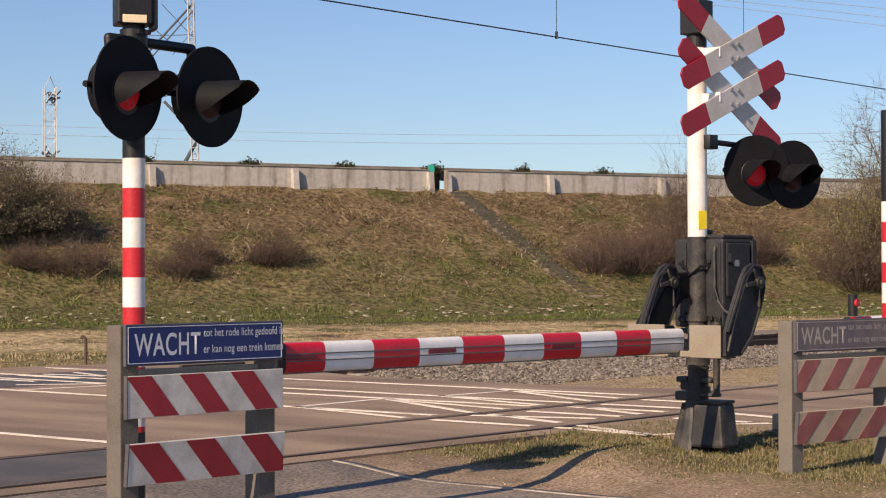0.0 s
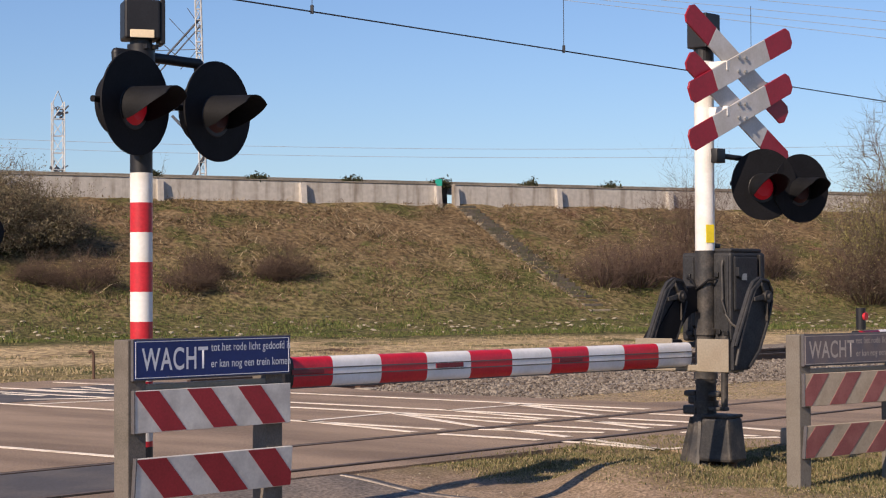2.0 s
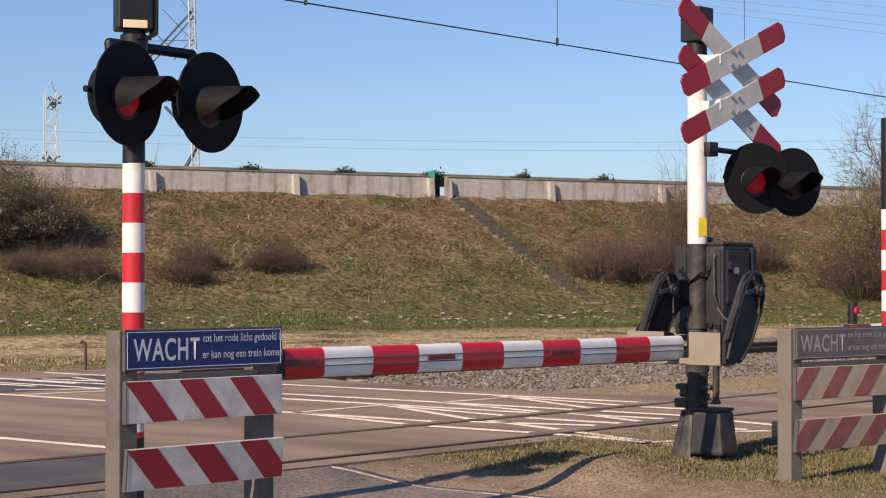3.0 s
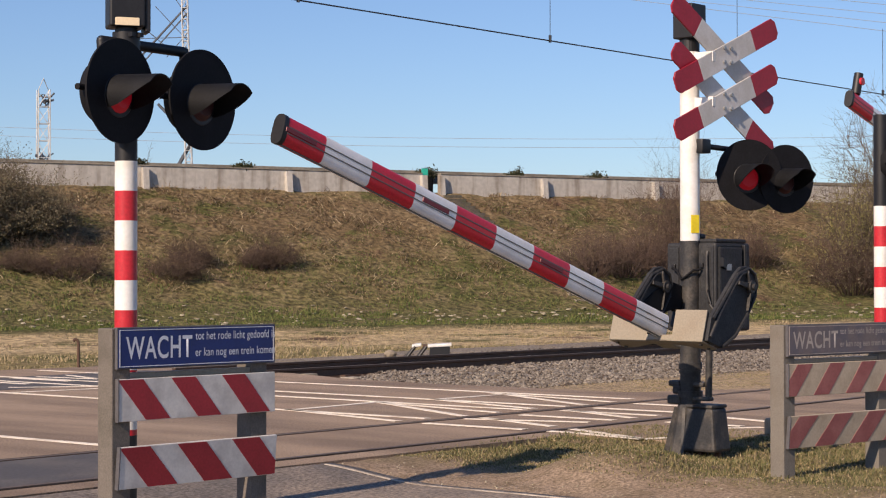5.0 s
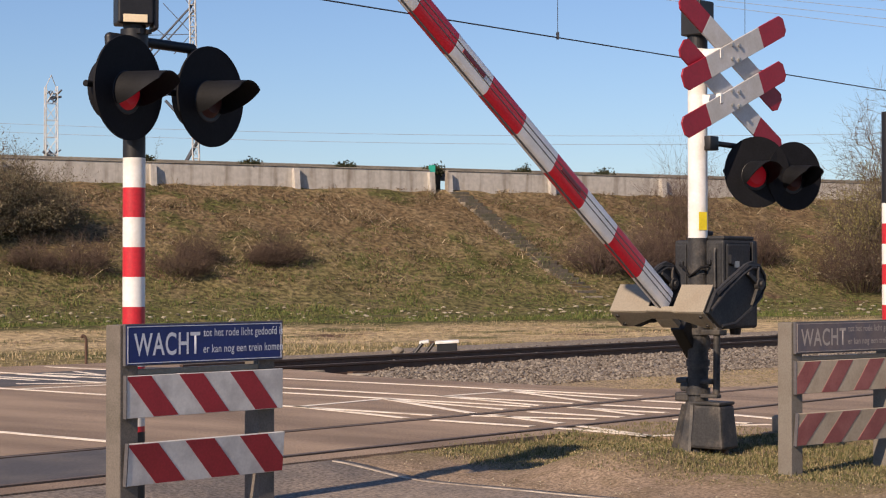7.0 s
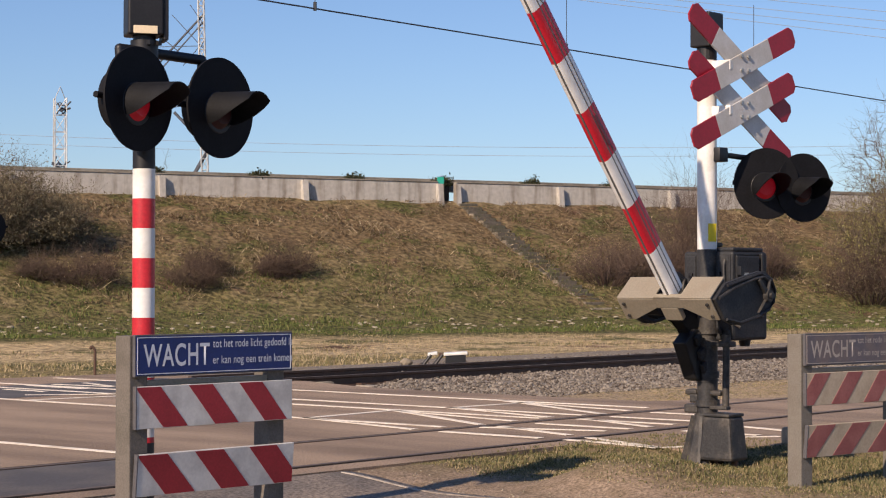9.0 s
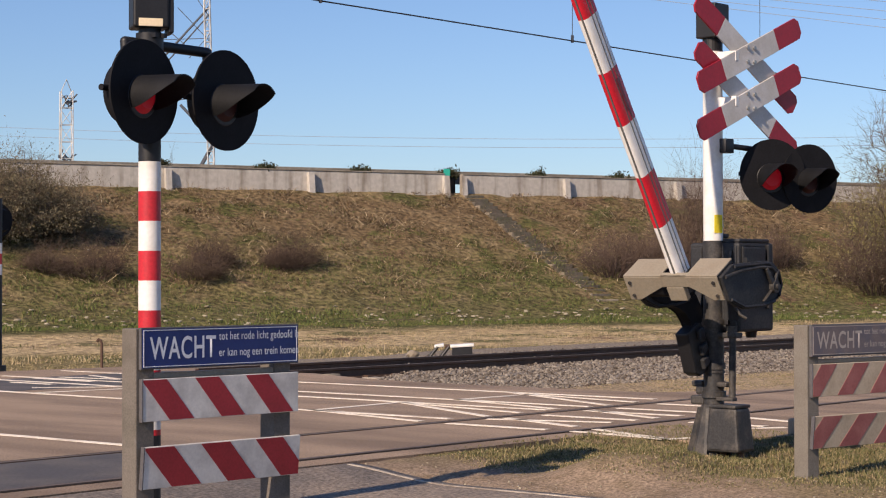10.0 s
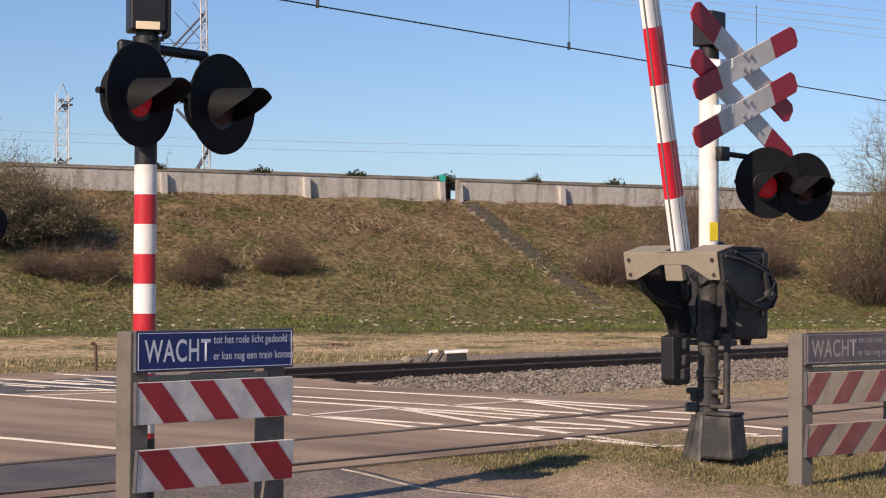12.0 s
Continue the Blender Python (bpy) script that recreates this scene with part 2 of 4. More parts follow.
DRY_STRIP = zone_material("dry_strip", 1, [(11.0, (0.15, 0.115, 0.085)), (12.0, (0.34, 0.26, 0.17)), (14.6, (0.33, 0.25, 0.16)), (15.6, (0.24, 0.21, 0.18)), (24.0, (0.22, 0.19, 0.16))], (0.25, 0.19, 0.11), 0.6, 22.0, 0.03, 0.5, 0.4)

# ---- mesh helpers ----
def part(name, bm, mat, parent=None, label="", smooth=False):
    me = bpy.data.meshes.new(name)
    bmesh.ops.recalc_face_normals(bm, faces=bm.faces)
    bm.to_mesh(me)
    bm.free()
    me.materials.append(mat)
    if smooth:
        for p in me.polygons:
            p.use_smooth = True
        me.set_sharp_from_angle(angle=radians(38))
    ob = new(name, me)
    if parent:
        ob.parent = parent
    if label:
        ob["label"] = label
    return ob


def thing(name, m, label, category, group="", kind=""):
    ob = new(name)
    ob.matrix_basis = m
    return tagged(ob, label, category, group, kind)


def box(bm, x0, x1, y0, y1, z0, z1, bevel=0.0, m=None):
    r = bmesh.ops.create_cube(bm, size=1)
    v = r["verts"]
    bmesh.ops.transform(bm, matrix=Matrix.LocRotScale(((x0 + x1) / 2, (y0 + y1) / 2, (z0 + z1) / 2), None, (x1 - x0, y1 - y0, z1 - z0)), verts=v)
    if bevel:
        e = list({e for w in v for e in w.link_edges})
        g = bmesh.ops.bevel(bm, geom=e, offset=bevel, segments=2, affect="EDGES", profile=0.5)
        v = list({w for f in g["faces"] for w in f.verts} | {w for w in v if w.is_valid})
    if m is not None:
        bmesh.ops.transform(bm, matrix=m, verts=v)
    return v


def rod(bm, a, b, r0, r1=None, n=16, caps=True):
    a, b = Vector(a), Vector(b)
    d = b - a
    m = Matrix.Translation((a + b) / 2) @ d.to_track_quat("Z", "Y").to_matrix().to_4x4()
    return bmesh.ops.create_cone(bm, cap_ends=caps, segments=n, radius1=r0, radius2=r0 if r1 is None else r1, depth=d.length, matrix=m)["verts"]


def prism(bm, outline, t0, t1, m=None, bevel=0.0):
    """An outline in x, z made thick along y from t0 to t1."""
    a = [bm.verts.new((x, t0, z)) for x, z in outline]
    b = [bm.verts.new((x, t1, z)) for x, z in outline]
    bm.faces.new(a), bm.faces.new(b[::-1])
    for i in range(len(a)):
        j = (i + 1) % len(a)
        bm.faces.new((a[i], b[i], b[j], a[j]))
    v = a + b
    if bevel:
        g = bmesh.ops.bevel(bm, geom=list({e for w in v for e in w.link_edges}), offset=bevel, segments=2, affect="EDGES", profile=0.5)
        v = list({w for f in g["faces"] for w in f.verts} | {w for w in v if w.is_valid})
    if m is not None:
        bmesh.ops.transform(bm, matrix=m, verts=v)
    return v


def cable(bm, pts, r, n=6):
    for a, b in zip(pts, pts[1:]):
        rod(bm, a, b, r, n=n)


# ---- the plan: the track's own frame (x along the rails, y across them, away) ----
TRACK_TURN = 90 - math.degrees(0.70)
TRACK = pose(0, 0, 0, 0, 0, TRACK_TURN)
BARRIER_TURN = 90 - math.degrees(0.722)
BANK_TURN = 27.97
BANK = pose(0, 72.0, 0, 0, 0, BANK_TURN)
WALL_Z = 4.55


def bank_height(y):
    """Height of the ground, y metres across the embankment from its wall, positive away from the track."""
    p = -y
    if p <= 0:
        return WALL_Z
    if p < 9.4:
        return WALL_Z - 3.9 * p / 9.4
    if p < 14:
        q = (p - 9.4) / 4.6
        return 0.65 * (1 - q) ** 2
    return 0.0


def make_ground():
    xs = [-3000, -900, -300, -120, -60] + list(np.arange(-32, 40.1, 0.35)) + [60, 120, 300, 900, 3000]
    ys = [-1500, -500, -150, -80] + list(np.arange(-70, -22, 2.0)) + list(np.arange(-22, 0.6, 0.35)) + [2, 20, 100, 400, 1500, 4000]
    verts, faces = [], []
    for y in ys:
        for x in xs:
            z = bank_height(y)
            if y < -16:
                z -= 0.03 + 0.17 * min(1.0, (-16 - y) / 10)
            if abs(x) < 45 and y > -30:
                k = 1.0 if y > -13.5 else 0.2
                z += k * (0.12 * noise.noise((x * 0.5, y * 0.5, 0)) + 0.08 * noise.noise((x * 1.7, y * 1.7, 3)))
                if y >= -0.3:
                    z = min(z, WALL_Z + 0.02)
            verts.append((x, y, z))
    w = len(xs)
    for j in range(len(ys) - 1):
        for i in range(w - 1):
            faces.append((j * w + i, j * w + i + 1, (j + 1) * w + i + 1, (j + 1) * w + i))
    me = bpy.data.meshes.new("ground")
    me.from_pydata(verts, [], faces)
    me.materials.append(BANK_GROUND)
    for p in me.polygons:
        p.use_smooth = True
    ob = new("ground", me)
    ob.matrix_basis = BANK
    return tagged(ob, "rough winter grass, green and straw-brown, rising to an embankment", "ground", kind="structure")


make_ground()


def slab(name, outline, z0, z1, mat, label, category, m=TRACK):
    bm = bmesh.new()
    lo = [bm.verts.new((x, y, z0)) for x, y in outline]
    hi = [bm.verts.new((x, y, z1)) for x, y in outline]
    bm.faces.new(hi), bm.faces.new(lo[::-1])
    for i in range(len(lo)):
        j = (i + 1) % len(lo)
        bm.faces.new((lo[i], lo[j], hi[j], hi[i]))
    ob = part(name, bm, mat)
    ob.matrix_basis = m
    return tagged(ob, label, category, kind="structure")


slab("road", [(-14, 9.5), (13.2, 9.5), (13.25, 8.5), (14.6, 8.0), (15.2, 6.0), (15.2, -6), (26, -6), (26, 10.6), (20.5, 11.4), (18.5, 12.4), (18.4, 15.4), (18.6, 17.0), (19.2, 18.6), (19.2, 22.3), (-14, 26)], -0.12, 0.0, ASPHALT, "worn brown-grey asphalt road over the level crossing", "road")


slab("crossing_slab", [(-10, 9.93), (9.9, 9.93), (9.9, 11.30), (-10, 11.30)], -0.05, 0.005, DARK_SLAB, "dark tarred slab between the sunken rails", "crossing slab")
slab("crossing_slab", [(-12, 18.5), (18.4, 18.5), (18.4, 20.8), (-12, 20.8)], -0.05, 0.003, DARK_SLAB, "dark slab between the far rails", "crossing slab")


def soft_patch(name, x0, x1, y0, y1, step, height, mat, label, category):
    """A gently uneven piece of ground that sinks away at its rim."""
    xs, ys = np.arange(x0, x1 + 1e-6, step), np.arange(y0, y1 + 1e-6, step)
    verts, faces = [], []
    for y in ys:
        for x in xs:
            verts.append((x, y, height(x, y)))
    w = len(xs)
    for j in range(len(ys) - 1):
        for i in range(w - 1):
            faces.append((j * w + i, j * w + i + 1, (j + 1) * w + i + 1, (j + 1) * w + i))
    me = bpy.data.meshes.new(name)
    me.from_pydata(verts, [], faces)
    me.materials.append(mat)
    for p in me.polygons:
        p.use_smooth = True
    ob = new(name, me)
    ob.matrix_basis = TRACK
    return tagged(ob, label, category, kind="structure")


def ease(v):
    v = min(1.0, max(0.0, v))
    return v * v * (3 - 2 * v)


def path_height(x, y):
    if x > 10.3:
        return -0.24
    return -0.004 - 0.09 * ease((9.5 - y) / 1.1) + 0.006 * noise.noise((x * 1.3, y * 1.3, 4)) * ease((9.4 - y) / 0.5)


soft_patch("path", -14, 10.4, -6, 9.55, 0.15, path_height, PATH, "rough grey asphalt path that slopes up to the rails", "path")


def verge_height(x, y):
    """An earth bank beside the path, with its crest a metre in from the edge."""
    inside = min((x - 10.06 - 0.14 * noise.noise((y * 1.1, 0, 5))) / 0.2, (9.52 + 0.06 * noise.noise((x * 1.4, 0, 2)) - y) / 0.2, (13.2 + (8.6 - y) * 0.5 - x) / 0.3)
    if inside <= 0:
        return -0.26 if x < 10.6 else -0.015
    low = -0.09 * ease((9.5 - y) / 1.1)
    back = ease((y - 7.7) / 0.8)
    crest = (0.11 - 0.14 * back) * ease((y - 6.95) / 0.6) * ease((9.6 - y) / 0.5) - 0.02 * ease((7.3 - y) / 0.5)
    top = crest + (-0.035 - crest) * ease((x - 11.3) / 0.9)
    rise = ease((x - 10.25 - 0.15 * back - 0.1 * noise.noise((y * 1.7, 2, 5))) / (0.85 + 0.5 * back))
    return low + (top - low) * rise - 0.02 * (1 - min(1.0, inside)) + 0.016 * noise.noise((x * 2.2, y * 2.2, 0)) * min(1.0, inside) + 0.007 * noise.noise((x * 7, y * 7, 1))


soft_patch("verge", 9.8, 15.2, -4, 9.7, 0.06, verge_height, VERGE_GROUND, "trampled verge of bare sandy earth and short grass", "verge")


def ballast_height(x, y):
    edge = 18.5 + (1.2 * max(0.0, y - 17.0) if y > 17 else 0.0)
    side = min(1.0, max(0.0, (x - edge) / 0.6))
    up = min(1.0, max(0.0, (y - 14.9) / 1.6)) * min(1.0, max(0.0, (24.0 - y) / 1.2))
    return -0.15 + side * (0.04 + 0.03 * up) + 0.015 * noise.noise((x * 3, y * 3, 0))


soft_patch("trackbed", 18.2, 60, 11.2, 24.4, 0.2, ballast_height, DRY_STRIP, "dry grass strip and grey stone trackbed beside the crossing", "trackbed")


MARKING_RUNS = ((17.45, 11.7, 22), (16.02, 11.55, 21.5), (15.36, 11.6, 21.5), (13.82, 11.6, 21.5), (10.0, 11.75, 24), (15.52, 10.1, 11.25), (13.37, 10.1, 11.25), (14.77, 10.1, 11.2), (16.03, 10.1, 11.2), (16.85, 10.7, 11.25))
MARKING_SLANTS = ((16.0, 13.35, 17.4, 13.3), (17.45, 13.75, 16.3, 11.5), (15.3, 13.55, 14.27, 11.5), (13.85, 13.43, 15.3, 13.55), (13.85, 13.5, 13.4, 11.6), (14.23, 11.25, 13.8, 10.1),
                  (15.6, 11.25, 15.1, 10.1), (13.85, 18.0, 15.3, 17.8), (16.0, 16.4, 15.36, 15.2), (16.0, 18.0, 17.4, 18.1), (15.36, 17.8, 13.85, 16.0), (17.45, 18.0, 16.0, 16.0), (15.9, 20.63, 15.86, 19.35), (15.12, 20.1, 15.11, 19.25), (16.29, 20.6, 16.44, 19.48), (16.83, 20.6, 16.44, 19.48), (14.49, 18.87, 15.34, 18.17),
                  (13.36, 9.83, 13.37, 9.61), (13.37, 9.61, 13.2, 8.75), (13.2, 8.75, 13.52, 8.62), (13.68, 9.81, 13.22, 8.76), (17.28, 13.31, 16.9, 11.57), (15.28, 13.48, 14.87, 11.56), (16.04, 13.43, 15.54, 11.62), (14.02, 11.31, 14.41, 10.14), (15.75, 9.6, 15.5, 8.8), (14.3, 9.0, 14.9, 8.6), (14.9, 9.6, 14.9, 8.8))


def make_markings():
    top = thing("road_markings", TRACK @ pose(0, 0, 0.002), "worn white hatched lines painted on the crossing", "road marking", kind="structure")
    for x0, y0, x1, y1 in [(x, a, x, b) for x, a, b in MARKING_RUNS] + list(MARKING_SLANTS):
        d = Vector((x1 - x0, y1 - y0, 0))
        w = 0.098 if abs(d.x) < 0.1 else 0.09
        steps = max(2, int(d.length / 0.22))
        side = Vector((-d.y, d.x, 0)).normalized() * w / 2
        bm = bmesh.new()
        rows = []
        for i in range(steps + 1):
            c = Vector((x0, y0, 0)) + d * i / steps
            k = [1 + 0.22 * noise.noise((c.x * 5, c.y * 5, q)) for q in (0, 9)]
            rows.append([bm.verts.new(c + side * k[0] + Vector((0, 0, z))) for z in (0, 0.004)] + [bm.verts.new(c - side * k[1] + Vector((0, 0, z))) for z in (0.004, 0)])
        for p, q in zip(rows, rows[1:]):
            for i in range(3):
                bm.faces.new((p[i], p[i + 1], q[i + 1], q[i]))
        part("painted_line", bm, PAINT, top)


make_markings()


def make_edge_line():
    bm = bmesh.new()
    rows = []
    for i in range(70):
        y = 5.6 + 0.055 * i
        k = 0.012 + 0.014 * noise.noise((y * 3, 0, 7))
        rows.append([bm.verts.new((10.04 + q * k, y, path_height(10.04, y) + z)) for q, z in ((-1, 0.0), (-1, 0.007), (1, 0.007), (1, 0.0))])
    for p, q in zip(rows, rows[1:]):
        for i in range(3):
            bm.faces.new((p[i], p[i + 1], q[i + 1], q[i]))
    ob = part("edge_line", bm, WORN_PAINT)
    ob.matrix_basis = TRACK
    tagged(ob, "thin worn white edge line along the path", "road marking", kind="structure")


make_edge_line()


def make_wall():
    top = thing("concrete_parapet", BANK @ pose(0, 0, WALL_Z), "long weathered concrete parapet with buttress posts on the embankment", "wall", kind="structure")
    edges = [-34, -28, -22.2, -16.7, -11.2, -5.7, -0.1, 0.65, 5.26, 10.56, 16, 21.5, 27, 33, 40]
    for a, b in zip(edges, edges[1:]):
        if a == -0.1:
            continue
        bm = bmesh.new()
        box(bm, a + 0.01, b - 0.01, -0.02, 0.18, -0.15, 0.715, 0.01)
        part("wall_panel", bm, CONCRETE, top)
    for x in edges[1:-1]:
        bm = bmesh.new()
        prism(bm, [(-0.30, -0.2), (-0.02, -0.2), (-0.02, 0.66), (-0.20, 0.66)], -0.11, 0.11, pose(x, 0, 0, 0, 0, 90))
        part("buttress", bm, CONCRETE, top)
    bm = bmesh.new()
    box(bm, -34, 40, 0.9, 1.05, 0.4, 0.90, 0.01)
    part("far_parapet", bm, CAPSTONE, top)
    bm = bmesh.new()
    box(bm, -34, -0.12, -0.05, 0.22, 0.717, 0.76, 0.01)
    box(bm, 0.67, 40, -0.05, 0.22, 0.717, 0.76, 0.01)
    part("coping", bm, CAPSTONE, top)
    # black boxes added to give the dark of the open steps gap
    bm = bmesh.new()
    box(bm, -0.55, -0.1, 0.5, 0.6, -0.1, 0.66)
    box(bm, -0.1, 0.6, 0.45, 0.5, -0.1, 0.6)
    part("gap_shade", bm, BLACK, top, "black boxes for the shade in the steps opening")
    bm = bmesh.new()
    box(bm, -0.14, 0.14, 0.0, 0.012, 0.66, 0.93, 0.01)
    part("marker", bm, TEAL, top, "small teal marker plate")
    return top


make_wall()

# ---- railway ----
def rail_outline(h=0.16):
    return [(-0.07, 0), (0.07, 0), (0.07, 0.012), (0.012, 0.03), (0.012, h - 0.045), (0.036, h - 0.03), (0.036, h - 0.005), (-0.036, h - 0.005), (-0.036, h - 0.03), (-0.012, h - 0.045), (-0.012, 0.03), (-0.07, 0.012)]


def rail(y, z, x0, x1):
    t = thing("rail", TRACK @ pose(0, y, z), "rusty steel running rail with a polished head", "rail", "rails")
    bm = bmesh.new()
    prism(bm, rail_outline(), x0, x1, pose(0, 0, 0, 0, 0, -90))
    part("rail_body", bm, RAIL, t)
    bm = bmesh.new()
    box(bm, x0, x1, -0.034, 0.034, 0.153, 0.161)
    part("rail_head", bm, RAILTOP, t)
    return t


for y in (9.87, 11.38):
    rail(y, -0.153, -10, 40)
    bm = bmesh.new()
    box(bm, -10, 26, y + (0.036 if y > 10 else -0.075), y + (0.10 if y > 10 else -0.036), -0.02, 0.003)
    gap = part("flangeway", bm, RUBBER)
    gap.matrix_basis = TRACK
    tagged(gap, "dark rubber-lined groove beside the sunken rail", "groove", kind="structure")
for y in (18.9, 20.4):
    rail(y, -0.12, 18.6, 75)


def make_sleepers():
    m = None
    for i in range(34):
        x = 19.3 + 0.62 * i
        if m is None:
            m = thing("sleeper", TRACK @ pose(x, 19.65, -0.13), "grey concrete sleeper bedded in stone", "sleeper", "sleepers")
            bm = bmesh.new()
            box(bm, -0.12, 0.12, -1.25, 1.25, -0.15, 0.02, 0.015)
            part("beam", bm, SLEEPER, m)
            for y in (-0.75, 0.75):
                bm = bmesh.new()
                box(bm, -0.06, 0.06, y - 0.13, y + 0.13, 0.012, 0.045, 0.01)
                part("clip", bm, RUST, m)
        else:
            copy_thing(m, TRACK @ pose(x, 19.65, -0.13))


make_sleepers()


def scatter(name, count, place, size, flat, mat, label, category, seed):
    """Loose angular stones."""
    rnd = np.random.RandomState(seed)
    bm = bmesh.new()
    bmesh.ops.create_icosphere(bm, subdivisions=1, radius=1)
    base = np.array([v.co[:] for v in bm.verts])
    tri = np.array([[v.index for v in f.verts] for f in bm.faces])
    bm.free()
    verts, faces = [], []
    for i in range(count):
        x, y, z = place(rnd)
        r = size[0] + (size[1] - size[0]) * rnd.rand() ** 1.6
        q = np.array(Euler(rnd.rand(3) * 6.28).to_matrix())
        v = (base * (0.7 + 0.6 * rnd.rand(len(base), 1)) * r * np.array([1, 0.75 + 0.4 * rnd.rand(), 0.8])) @ q.T
        v[:, 2] *= flat
        verts.append(v + np.array([x, y, z + r * 0.25]))
        faces.append(tri + i * len(base))
    me = bpy.data.meshes.new(name)
    me.from_pydata(np.concatenate(verts).tolist(), [], np.concatenate(faces).tolist())
    me.materials.append(mat)
    return tagged(new(name, me), label, category, kind="stuff")


def ballast_place(r):
    y = 14.9 + 7.6 * r.rand() ** 1.5
    x = 18.6 + max(0, y - 17.0) * 0.9 + 22 * r.rand() ** 1.3
    return x, y, ballast_height(x, y)


scatter("ballast_stones", 21000, ballast_place, (0.014, 0.034), 0.8, STONES, "angular grey and brown track ballast stones", "gravel", 3).matrix_basis = TRACK


def clod_place(r):
    x, y = -24 + 44 * r.rand(), -12.0 + r.randn() * 0.8 - (1.8 if r.rand() < 0.3 else 0)
    if r.rand() < 0.12:
        y = -9 + r.randn() * 2
    return x, y, bank_height(y) + 0.02


scatter("pale_stones", 420, clod_place, (0.03, 0.115), 0.42, CLODS, "pale stones strewn in grass at the embankment foot", "stones", 5).matrix_basis = BANK


def pebble_place(r):
    x, y = 10.15 + 2.4 * r.rand() ** 1.4, 4 + 5.4 * r.rand()
    return x, y, verge_height(x, y)


scatter("verge_pebbles", 600, pebble_place, (0.003, 0.010), 0.8, CLODS, "small pebbles on bare earth", "gravel", 6).matrix_basis = TRACK


def blades(name, m, count, place, height, width, lean, mat, label, category, seed, clump=6, spread=0.08):
    """Grass as loose bent blades in clumps. place gives x, y, z and a factor for the height."""
    rnd = np.random.RandomState(seed)
    verts, faces = [], []
    for _ in range(count):
        x, y, z, k = place(rnd)
        if k <= 0:
            continue
        for _ in range(clump):
            a, h = rnd.rand() * 6.283, (height[0] + (height[1] - height[0]) * rnd.rand()) * k
            bx, by = x + rnd.randn() * spread, y + rnd.randn() * spread
            l = min(0.985, lean * (0.3 + rnd.rand()) if lean < 0.96 else 0.80 + 0.18 * rnd.rand())
            dx, dy = math.cos(a) * l * h, math.sin(a) * l * h
            sa = rnd.rand() * 3.1416
            wx, wy = math.cos(sa) * width * (0.6 + 0.8 * rnd.rand()), math.sin(sa) * width
            up = h * math.sqrt(max(0.06, 1 - min(0.94, l * l)))
            i = len(verts)
            verts += [(bx - wx, by - wy, z - 0.01), (bx + wx, by + wy, z - 0.01), (bx + dx * 0.4 + wx * 0.8, by + dy * 0.4 + wy * 0.8, z + up * 0.6), (bx + dx * 0.4 - wx * 0.8, by + dy * 0.4 - wy * 0.8, z + up * 0.6), (bx + dx, by + dy, z + up)]
            faces += [(i, i + 1, i + 2, i + 3), (i + 3, i + 2, i + 4)]
    me = bpy.data.meshes.new(name)
    me.from_pydata(verts, [], faces)
    me.materials.append(mat)
    ob = new(name, me)
    ob.matrix_basis = m
    return tagged(ob, label, category, kind="stuff")


def bank_straw_place(r):
    x, y = -22 + 42 * r.rand(), -9.5 * r.rand()
    k = 0.35 + 0.7 * noise.noise((x * 0.35, y * 0.35, 7)) + 1.5 * noise.noise((x * 1.1, y * 1.1, 2))
    if r.rand() < max(0.0, (-y - 6.0) / 5):
        k = 0
    return x, y, bank_height(y), max(0, k)


def bank_green_place(r):
    x, y = -22 + 42 * r.rand(), -16 * r.rand() ** 0.75
    k = 0.30 + 1.1 * noise.noise((x * 0.3, y * 0.3, 3)) + 1.3 * noise.noise((x * 0.9, y * 0.9, 8)) + (0.3 if y < -6 else -0.25)
    return x, y, bank_height(y), max(0, min(1.2, k))


def meadow_place(r):
    x, y = -26 + 50 * r.rand(), -44 + 28 * r.rand()
    k = 0.5 + 1.0 * noise.noise((x * 0.2, y * 0.5, 1)) + (0.25 if y < -27 else -0.1)
    p = TRACK.inverted() @ BANK @ Vector((x, y, 0))
    return x, y, -0.04 - 0.16 * min(1.0, (-16 - y) / 10), 0 if p.y < 24.2 else max(0, k)


blades("dead_bank_grass", BANK, 15000, bank_straw_place, (0.10, 0.34), 0.012, 0.97, STRAW, "flattened straw-brown dead grass on the slope", "grass", 11, 7, 0.14)
blades("fallen_stalks", BANK, 1500, bank_straw_place, (0.35, 0.9), 0.011, 0.99, STALKS, "long pale fallen stalks on the slope", "grass", 17, 2, 0.2)
blades("green_bank_grass", BANK, 8000, bank_green_place, (0.05, 0.16), 0.012, 0.7, GREEN, "patchy short green grass on the slope", "grass", 12, 8, 0.16)
blades("meadow_grass", BANK, 15000, meadow_place, (0.04, 0.13), 0.009, 0.8, MEADOW, "dry pale meadow grass below the embankment", "grass", 13, 6, 0.12)


def verge_place(r):
    x, y = 9.95 + 4.6 * r.rand(), 2 + 7.6 * r.rand()
    z = verge_height(x, y)
    k = 0.12 + 1.1 * noise.noise((x * 0.9, y * 0.9, 4)) + min(0.85, (x - 10.75) * 0.9) - (0.25 if x < 10.7 else 0)
    if y > 8.7 and x > 10.9:
        k += 0.5
    return x, y, z, 0 if x < 10.3 or z < -0.11 else max(0, min(1.1, k))


blades("verge_grass", TRACK, 16000, verge_place, (0.012, 0.048), 0.0035, 0.9, VERGE, "short patchy grass round the barrier foot", "grass", 14, 7, 0.03)
blades("verge_straw", TRACK, 6500, verge_place, (0.012, 0.05), 0.003, 1.0, MEADOW, "dead stalks among the verge grass", "grass", 15, 5, 0.04)


